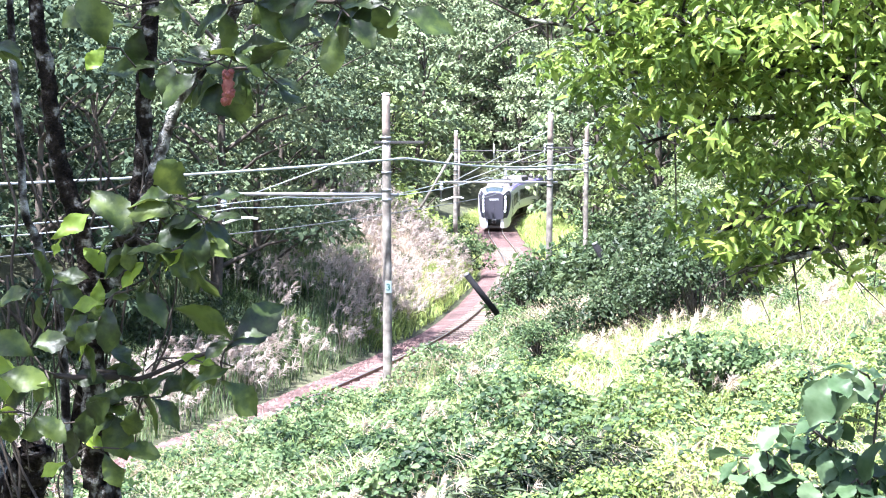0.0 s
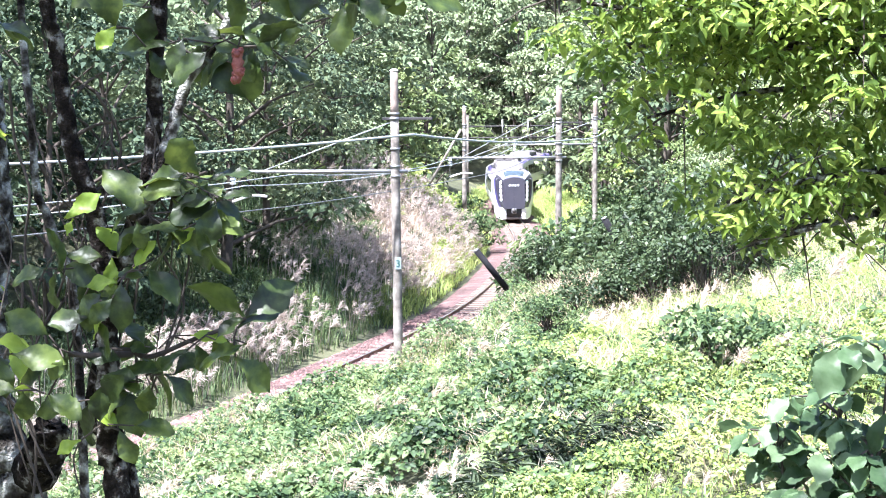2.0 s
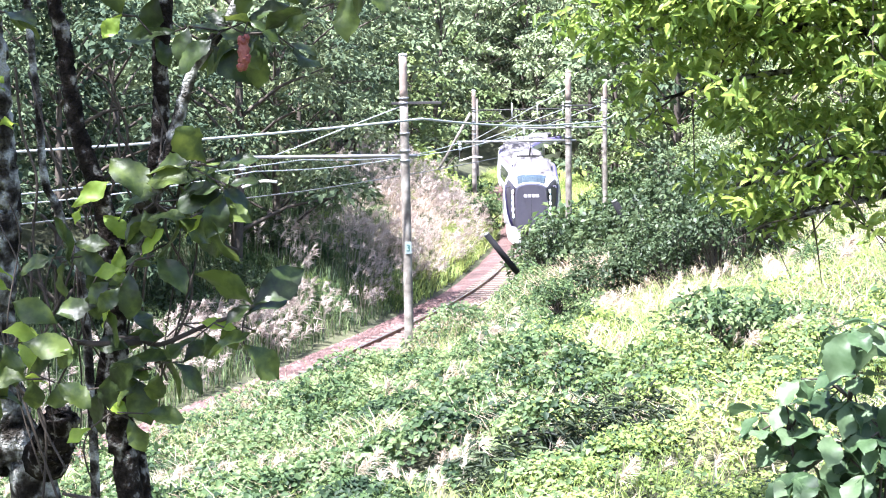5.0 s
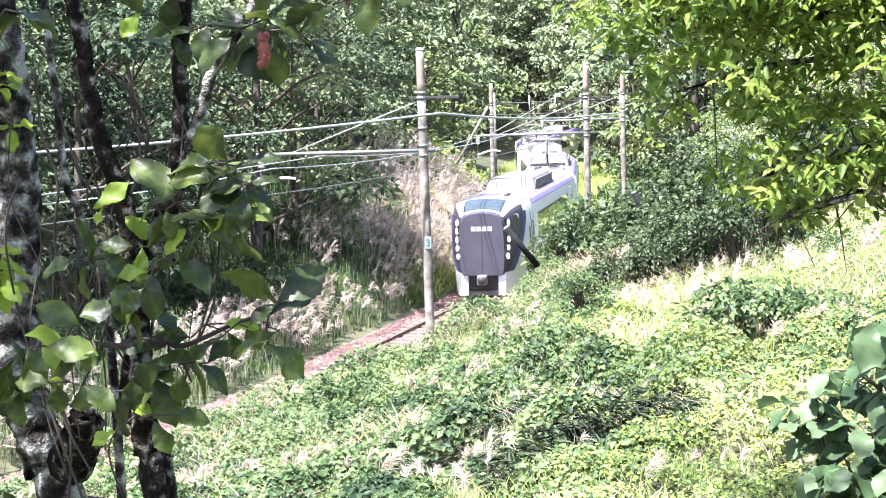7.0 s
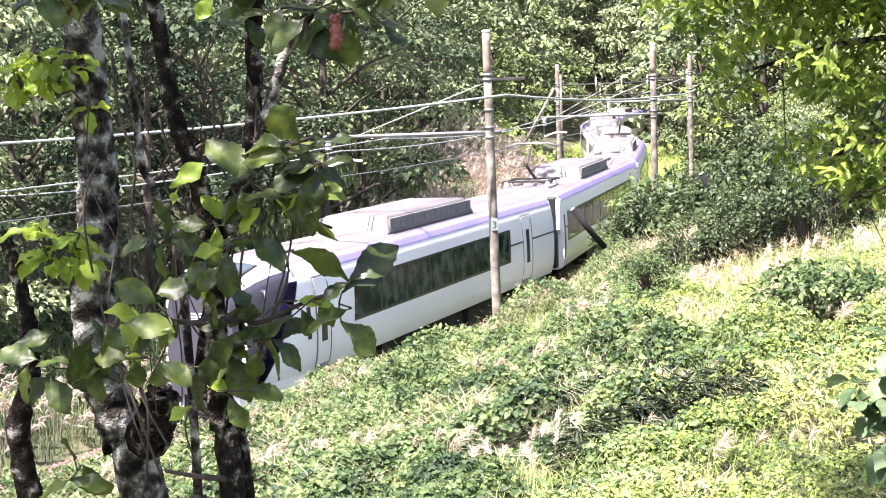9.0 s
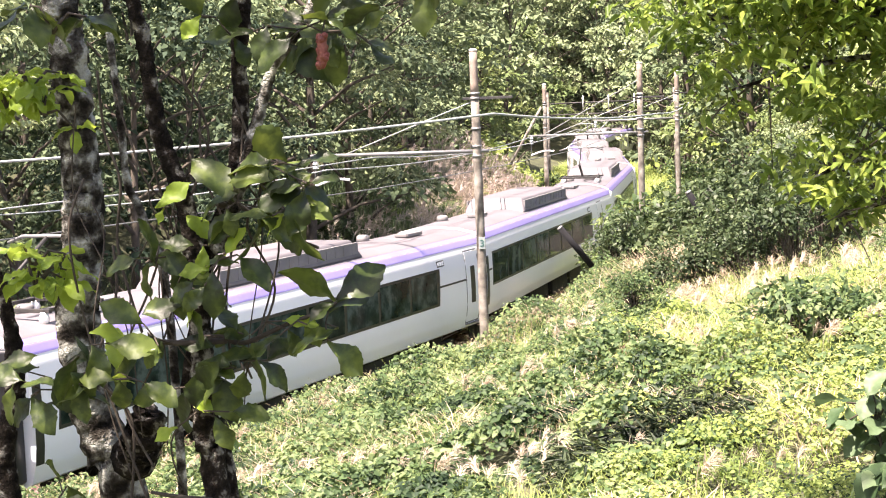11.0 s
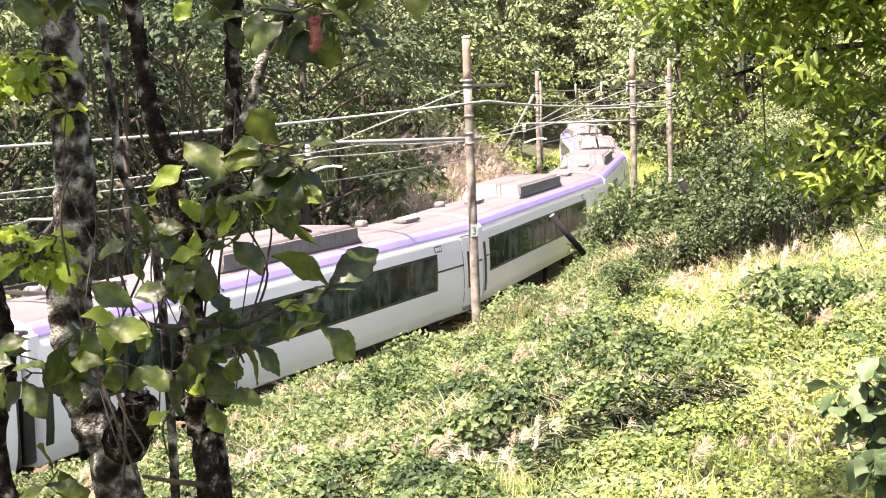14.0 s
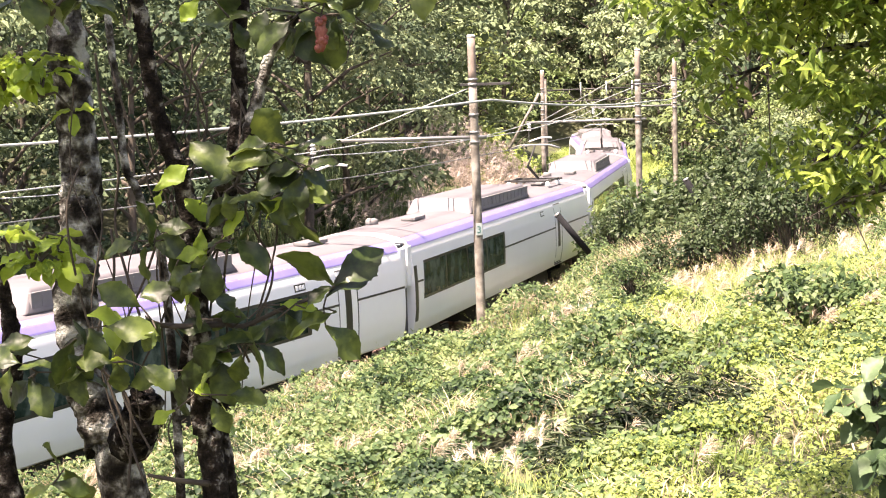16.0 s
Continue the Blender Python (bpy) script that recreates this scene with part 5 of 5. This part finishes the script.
def spray(owner, rng, centre, n, size, meshes, droop=0.25):
    """Twigs that spread from a point, each ending in a whorl of leaves; leaves are parts of the tree."""
    c = Vector(centre)
    for k in range(max(1, round(n / 5))):
        e = c + Vector((rng.gauss(0, size), rng.gauss(0, size * 0.8), rng.gauss(0, size * 0.55)))
        tube("twig", [c - Vector((0, 0, 0.03)), (c + e) / 2 + Vector((0, 0, 0.015)), e], [0.005, 0.004, 0.0025], M_TWIG, owner, 5)
        a0 = rng.uniform(0, 6.28)
        for j in range(5):
            a = a0 + j * 1.2566 + rng.uniform(-0.35, 0.35)
            tilt = droop + rng.uniform(-0.45, 0.65)
            m = Matrix.Translation(e) @ Euler((rng.uniform(-0.5, 0.5), tilt, a)).to_matrix().to_4x4() @ Matrix.Translation((0.008, 0, 0))
            put("leaf", rng.choice(meshes), owner, m @ Matrix.Scale(rng.uniform(0.62, 1.1), 4))


def whorl(owner, rng, centre, n, meshes, spread=0.03, droop=0.35):
    """Leaves that radiate from a twig's end, hanging with their upper sides outward."""
    c = Vector(centre)
    a0 = rng.uniform(0, 6.28)
    for k in range(n):
        a = a0 + k * 6.283 / n + rng.uniform(-0.35, 0.35)
        d = Vector((math.cos(a), rng.uniform(-0.5, 0.3), math.sin(a) * 0.75 - droop)).normalized()
        up = Vector((rng.gauss(0, 0.35), rng.gauss(-0.55, 0.3), 0.65))
        side = up.cross(d).normalized()
        up = d.cross(side)
        m = Matrix((d, side, up)).transposed().to_4x4()
        m.translation = c + d * 0.012 + Vector((rng.gauss(0, spread), rng.gauss(0, spread), rng.gauss(0, spread * 0.6)))
        put("leaf", rng.choice(meshes), owner, m @ Matrix.Scale(rng.uniform(0.62, 1.05), 4))
        tube("twig", [c, (c + m.translation) / 2, m.translation], 0.0022, M_TWIG, owner, 5)


def rough_tube(name, P, r0, r1, material, owner, seed, lumps=0.12, sides=14, label=""):
    """A trunk or limb with swellings and an uneven girth."""
    rng = np.random.RandomState(seed)
    Q = smooth_line(P, 10)
    Q = Q + rng.normal(size=Q.shape) * r0 * 0.05
    u = np.linspace(0, 1, len(Q))
    r = (r0 + (r1 - r0) * u) * (1 + lumps * np.sin(u * 23 + seed) * np.cos(u * 9) + rng.uniform(-lumps, lumps, len(Q)) * 0.4)
    V, F, caps = tube_np(Q, r, sides)
    n = len(Q) * sides
    V[:n] += rng.normal(size=(n, 3)) * r0 * 0.05
    me = bpy.data.meshes.new(name)
    me.from_pydata([tuple(v) for v in V], [], [tuple(f) for f in F.tolist()] + [c[:3] for c in caps])
    me.update()
    me.materials.append(material)
    me.polygons.foreach_set("use_smooth", np.ones(len(me.polygons), dtype=bool))
    return put(name, me, owner, None, label)


def near_trees():
    rng = random.Random(9)
    g1 = float(ground_z(-1.1, 4.3)[0])
    lichen = tagged(new("lichen_tree"), "stout grey trunk patched with lichen, close by", "tree")
    rough_tube("trunk", [(-1.14, 4.25, g1 - 0.2), (-1.17, 4.24, 5.96), (-1.22, 4.23, 6.17), (-1.26, 4.21, 6.37), (-1.27, 4.21, 6.56), (-1.25, 4.22, 6.73), (-1.24, 4.22, 6.91), (-1.25, 4.22, 7.11), (-1.26, 4.21, 7.32), (-1.28, 4.21, 7.6), (-1.32, 4.2, 8.6)], 0.068, 0.042, M_BARK, lichen, 3, 0.03, 24)
    rough_tube("burl", [(-1.16, 4.2, 6.16), (-1.11, 4.12, 6.19), (-1.07, 4.06, 6.25), (-1.05, 4.02, 6.33)], 0.05, 0.045, M_BARKD, lichen, 4, 0.3, 12, "dark knotty stub")
    rough_tube("limb", [(-1.41, 4.06, 5.9), (-1.45, 4.05, 6.22), (-1.41, 4.06, 6.37), (-1.41, 4.06, 6.55), (-1.45, 4.05, 6.76)], 0.035, 0.016, M_BARKD, lichen, 5)
    spray(lichen, rng, (-1.2, 3.9, 7.34), 9, 0.06, LEAVES)
    for c in ((-1.27, 4.0, 7.14), (-1.32, 4.0, 6.74), (-1.30, 3.95, 6.70), (-1.3, 4.0, 7.2), (-1.36, 4.0, 7.16)):
        spray(lichen, rng, c, 20, 0.05, LEAVES_BRIGHT)

    tree = tagged(new("broadleaf_tree"), "slender multi-stemmed tree with large leaves, vines and a red fruit", "tree")
    A = [(-0.85, 3.91, g1 - 0.2), (-0.85, 3.91, 6.05), (-0.87, 3.9, 6.27), (-0.87, 3.9, 6.46), (-0.87, 3.9, 6.64), (-0.88, 3.9, 6.81), (-0.9, 3.9, 6.91), (-0.94, 3.89, 7.04), (-0.96, 3.88, 7.2), (-0.97, 3.88, 7.3), (-0.99, 3.87, 7.46), (-1.0, 3.86, 8.2)]
    B = [(-0.87, 3.95, 6.5), (-0.87, 3.95, 6.64), (-0.84, 3.96, 6.77), (-0.79, 3.97, 6.89), (-0.76, 3.97, 7.01), (-0.75, 3.98, 7.12), (-0.75, 3.98, 7.23), (-0.73, 3.98, 7.46), (-0.72, 3.98, 8.0)]
    Cc = [(-0.8, 3.87, 6.76), (-0.75, 3.88, 6.91), (-0.72, 3.88, 6.99), (-0.69, 3.89, 7.09), (-0.65, 3.89, 7.2), (-0.56, 3.91, 7.33), (-0.5, 3.92, 7.45)]
    E = [(-1.05, 4.36, g1 - 0.1), (-1.05, 4.36, 6.4), (-1.11, 4.36, 6.79), (-1.15, 4.35, 6.91), (-1.16, 4.35, 7.1), (-1.17, 4.34, 7.26), (-1.18, 4.34, 7.51)]
    rough_tube("stem", A, 0.034, 0.015, M_BARKD, tree, 6, 0.06)
    rough_tube("stem", B, 0.020, 0.022, M_BARKD, tree, 7, 0.06)
    rough_tube("stem", Cc, 0.018, 0.012, M_BARK, tree, 8, 0.06)
    rough_tube("stem", E, 0.014, 0.009, M_BARK, tree, 10, 0.06)
    rough_tube("stem", [(-0.80, 3.95, g1 - 0.1), (-0.82, 3.95, 6.1), (-0.92, 3.95, 6.35), (-0.88, 3.95, 6.6)], 0.02, 0.016, M_BARKD, tree, 11)
    for i, P in enumerate(([(-0.87, 3.85, 6.54), (-0.8, 3.84, 6.541), (-0.747, 3.84, 6.526), (-0.637, 3.84, 6.57), (-0.563, 3.84, 6.595), (-0.512, 3.84, 6.62)], [(-0.80, 3.87, 6.87), (-0.68, 3.89, 6.84), (-0.62, 3.9, 6.78), (-0.56, 3.91, 6.75)], [(-0.792, 3.84, 6.533), (-0.886, 3.8, 6.536), (-0.993, 3.8, 6.539), (-1.089, 3.8, 6.488), (-1.199, 3.78, 6.45)], [(-0.48, 3.9, 7.47), (-0.36, 3.84, 7.45), (-0.24, 3.82, 7.44), (-0.14, 3.8, 7.46)], [(-0.75, 3.9, 6.9), (-0.68, 3.86, 6.95), (-0.60, 3.84, 6.98)], [(-0.86, 3.88, 6.12), (-0.93, 3.84, 6.14), (-1.0, 3.82, 6.16)])):
        tube("branch", smooth_line(P, 6), np.linspace(0.009, 0.004, (len(P) - 1) * 6 + 1), M_TWIG, tree, 6)
    for i in range(20):
        x = rng.uniform(-1.08, -0.72)
        P = [(x, 3.93 + rng.uniform(-.05, .05), rng.uniform(6.1, 6.6))]
        for k in range(4):
            P.append((P[-1][0] + rng.uniform(-0.09, 0.10), 3.93 + rng.uniform(-.05, .05), P[-1][2] + rng.uniform(0.1, 0.26)))
        tube("vine", smooth_line(P, 7), 0.0032 * rng.uniform(0.5, 1.3), M_TWIG, tree, 5)
    for row, n, meshes in (([(-0.51, 3.78, 7.28), (-0.57, 3.84, 7.29), (-0.44, 3.82, 7.28)], 6, LEAVES_MIX),
                           ([(-0.45, 3.8, 7.44), (-0.34, 3.8, 7.42), (-0.24, 3.8, 7.42), (-0.17, 3.8, 7.44)], 6, LEAVES),
                           ([(-0.76, 3.85, 7.43), (-0.75, 3.85, 7.38), (-0.78, 3.85, 7.33), (-0.66, 3.85, 7.30)], 3, LEAVES_MIX),
                           ([(-0.63, 3.8, 6.97), (-0.68, 3.8, 6.92), (-0.59, 3.8, 6.93), (-0.67, 3.8, 6.86), (-0.74, 3.8, 6.88), (-0.60, 3.79, 6.87)], 5, LEAVES_MIX),
                           ([(-0.92, 3.85, 6.87), (-0.82, 3.85, 6.77)], 2, LEAVES_BRIGHT),
                           ([(-0.94, 3.78, 6.75), (-0.88, 3.78, 6.71), (-0.79, 3.78, 6.74), (-0.85, 3.78, 6.67)], 5, LEAVES_MIX),
                           ([(-0.69, 3.82, 6.58), (-0.61, 3.82, 6.58), (-0.54, 3.82, 6.57), (-0.74, 3.82, 6.55)], 3, LEAVES_MIX),
                           ([(-0.95, 3.75, 6.56), (-1.06, 3.75, 6.55), (-1.17, 3.75, 6.50), (-1.12, 3.75, 6.44), (-1.24, 3.75, 6.44), (-1.01, 3.75, 6.46)], 4, LEAVES_MIX),
                           ([(-0.89, 3.78, 6.43), (-0.81, 3.78, 6.47), (-0.75, 3.78, 6.49), (-0.86, 3.78, 6.37)], 4, LEAVES_MIX),
                           ([(-1.28, 4.0, 6.12), (-1.37, 4.0, 6.45)], 4, LEAVES_MIX)):
        for c in row:
            whorl(tree, rng, c, n, meshes)
    for (x, y, z), rz in (((-0.512, 3.84, 6.62), 150), ((-0.512, 3.84, 6.62), 10)):
        put("leaf", LEAVES[2], tree, pose(x, y, z, 70, -40, rz))
    # unseen crown overhead, added on the sun's side to shade stems and leaves
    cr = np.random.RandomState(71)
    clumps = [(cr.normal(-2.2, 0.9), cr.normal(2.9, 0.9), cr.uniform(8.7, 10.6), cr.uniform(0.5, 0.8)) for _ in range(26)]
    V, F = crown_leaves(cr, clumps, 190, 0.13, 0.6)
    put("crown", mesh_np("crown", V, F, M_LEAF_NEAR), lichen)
    # fruit: a knobbly hanging pod
    bm = bmesh.new()
    for k in range(34):
        z = 7.268 - 0.0045 * (k % 17)
        got = bmesh.ops.create_icosphere(bm, subdivisions=2, radius=0.006 + 0.003 * rng.random())["verts"]
        bmesh.ops.translate(bm, verts=got, vec=(-0.503 + rng.uniform(-0.009, 0.009), 3.72 + rng.uniform(-0.009, 0.009), z))
    got = bmesh.ops.create_icosphere(bm, subdivisions=3, radius=0.0125)["verts"]
    for v in got:
        v.co = Vector((-0.503 + v.co.x, 3.72 + v.co.y, 7.231 + v.co.z * 3.3))
    part("fruit", bm, M_FRUIT, tree, "knobbly pinkish-red seed pod", True)

    # bright tree to the other side
    lit = tagged(new("bright_tree"), "sunlit yellow-green tree with long leaves on hanging branches", "tree")
    g2 = float(ground_z(3.9, 9.4)[0])
    trunk = [(3.9, 9.4, g2 - 0.2), (3.7, 9.3, 6.3), (3.4, 9.2, 7.4), (3.1, 9.1, 8.4)]
    rough_tube("trunk", trunk, 0.12, 0.06, M_BARK, lit, 21)
    r2 = random.Random(31)
    pr = np.random.RandomState(31)
    ends = []
    limbs = [[(3.3, 9.0, 7.45), (2.45, 8.8, 7.46), (1.93, 8.8, 7.49), (1.58, 8.8, 7.61), (1.3, 8.8, 7.8), (1.05, 8.8, 7.96)],
             [(3.3, 8.8, 7.4), (2.8, 8.6, 7.54), (2.39, 8.6, 7.72), (2.18, 8.6, 7.83), (1.94, 8.6, 7.97)],
             [(3.3, 9.1, 7.8), (2.0, 9.1, 7.75), (1.2, 9.0, 7.7), (0.45, 8.9, 7.8)],
             [(3.6, 9.3, 6.5), (2.9, 9.1, 6.62), (2.4, 9.0, 6.55), (1.9, 9.0, 6.45)],
             [(3.5, 9.2, 7.3), (2.42, 8.75, 7.52), (1.7, 8.8, 7.72), (1.28, 8.9, 7.86), (0.75, 8.95, 7.95)],
             [(3.2, 9.1, 8.2), (2.4, 8.8, 7.9), (2.05, 8.75, 8.0), (1.4, 8.8, 8.15)],
             [(3.5, 9.2, 7.0), (2.6, 9.0, 7.2), (1.8, 9.0, 7.25), (1.1, 8.9, 7.1)],
             [(3.6, 9.2, 6.8), (2.7, 8.9, 6.8), (2.0, 8.8, 6.75), (1.5, 8.8, 6.6)],
             [(3.6, 9.2, 6.6), (2.7, 8.9, 6.6), (2.1, 8.8, 6.5), (1.65, 8.8, 6.38)],
             [(3.3, 9.1, 7.8), (2.3, 9.2, 7.7), (1.5, 9.2, 7.55), (0.9, 9.2, 7.5)]]
    for P in limbs:
        Q = smooth_line(P, 8)
        tube("limb", Q, np.linspace(0.035, 0.008, len(Q)), M_BARK, lit, 7)
        for k in range(3, len(Q), 1):
            for _ in range(2):
                q = Q[k] + pr.normal(size=3) * np.array([0.22, 0.34, 0.22])
                ends.append(q)
                if r2.random() < 0.5:
                    tube("twig", [Q[k], (Q[k] + q) / 2 + (0, 0, 0.03), q], [0.008, 0.005, 0.002], M_TWIG, lit, 5)
    C, D, N, L = [], [], [], []
    for q in ends:
        n = 26
        C.append(q + pr.normal(size=(n, 3)) * np.array([0.085, 0.10, 0.035]))
        D.append(pr.normal(size=(n, 3)) * np.array([1, 1, 0.4]) + np.array([0, 0, -0.35]))
        N.append(np.array([0, 0, 1.0]) + pr.normal(size=(n, 3)) * 0.45)
        L.append(pr.uniform(0.055, 0.11, n))
    C, D, N, L = (np.concatenate(a) for a in (C, D, N, L))
    ok = C[:, 0] > np.interp(C[:, 2], [6.2, 6.48, 6.73, 6.96, 7.27, 7.4, 7.75, 8.0], [1.7, 1.39, 1.16, 0.88, 0.85, 0.58, 0.32, 0.2]) + pr.normal(size=len(C)) * 0.06
    ok &= C[:, 2] > np.interp(C[:, 0], [1.3, 1.7, 2.5], [6.5, 6.33, 6.48]) + pr.normal(size=len(C)) * 0.05
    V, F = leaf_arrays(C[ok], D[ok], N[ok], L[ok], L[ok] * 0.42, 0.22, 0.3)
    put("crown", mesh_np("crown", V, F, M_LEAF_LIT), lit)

    # low plant with broad bluish leaves
    low = tagged(new("broadleaf_shrub"), "low shrub with broad blue-green leaves, close by", "shrub")
    r3 = random.Random(17)
    g3 = float(ground_z(1.25, 4.9)[0])
    for c, n, s in (((1.20, 4.85, 6.20), 10, 0.07), ((1.34, 4.82, 6.34), 8, 0.06), ((1.02, 4.9, 6.08), 8, 0.06), ((1.30, 4.83, 6.05), 10, 0.07), ((1.42, 4.85, 6.2), 8, 0.07), ((1.15, 4.85, 6.0), 8, 0.06), ((1.2, 4.86, 5.88), 10, 0.07), ((1.38, 4.86, 5.92), 10, 0.07), ((1.05, 4.86, 5.9), 8, 0.06)):
        tube("stem", smooth_line([(1.25, 4.9, g3 - 0.1), ((1.25 + c[0]) / 2, 4.9, (g3 + c[2]) / 2), c], 5), 0.0045, M_TWIG, low, 6)
        spray(low, r3, c, n * 3, s * 1.25, LEAVES_BLUE, 0.15)


near_trees()


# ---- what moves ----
def nose_at(t):
    """Place of the train's nose along the line at t seconds."""
    return float(np.interp(t, [k[0] for k in NOSE], [k[1] for k in NOSE]))


NOSE = smooth_line([(0, 169.0), (1.5, 153.4), (3, 138.2), (5, 116.6), (7, 93.8), (8, 81.8), (9, 69.5), (11, 42.6), (13, 16.2), (14.5, -3.5), (16, -23.1)], 8)


def car_pose(mid, flip):
    """Pose of a car whose middle lies at mid metres along the line, standing on its two bogies."""
    a, b = line_at(mid - 7.07), line_at(mid + 7.07)
    d = (a - b) * (-1 if flip else 1)
    c = (a + b) / 2
    return pose(c[0], c[1], 0.0, 0, 0, math.degrees(math.atan2(d[1], d[0])))


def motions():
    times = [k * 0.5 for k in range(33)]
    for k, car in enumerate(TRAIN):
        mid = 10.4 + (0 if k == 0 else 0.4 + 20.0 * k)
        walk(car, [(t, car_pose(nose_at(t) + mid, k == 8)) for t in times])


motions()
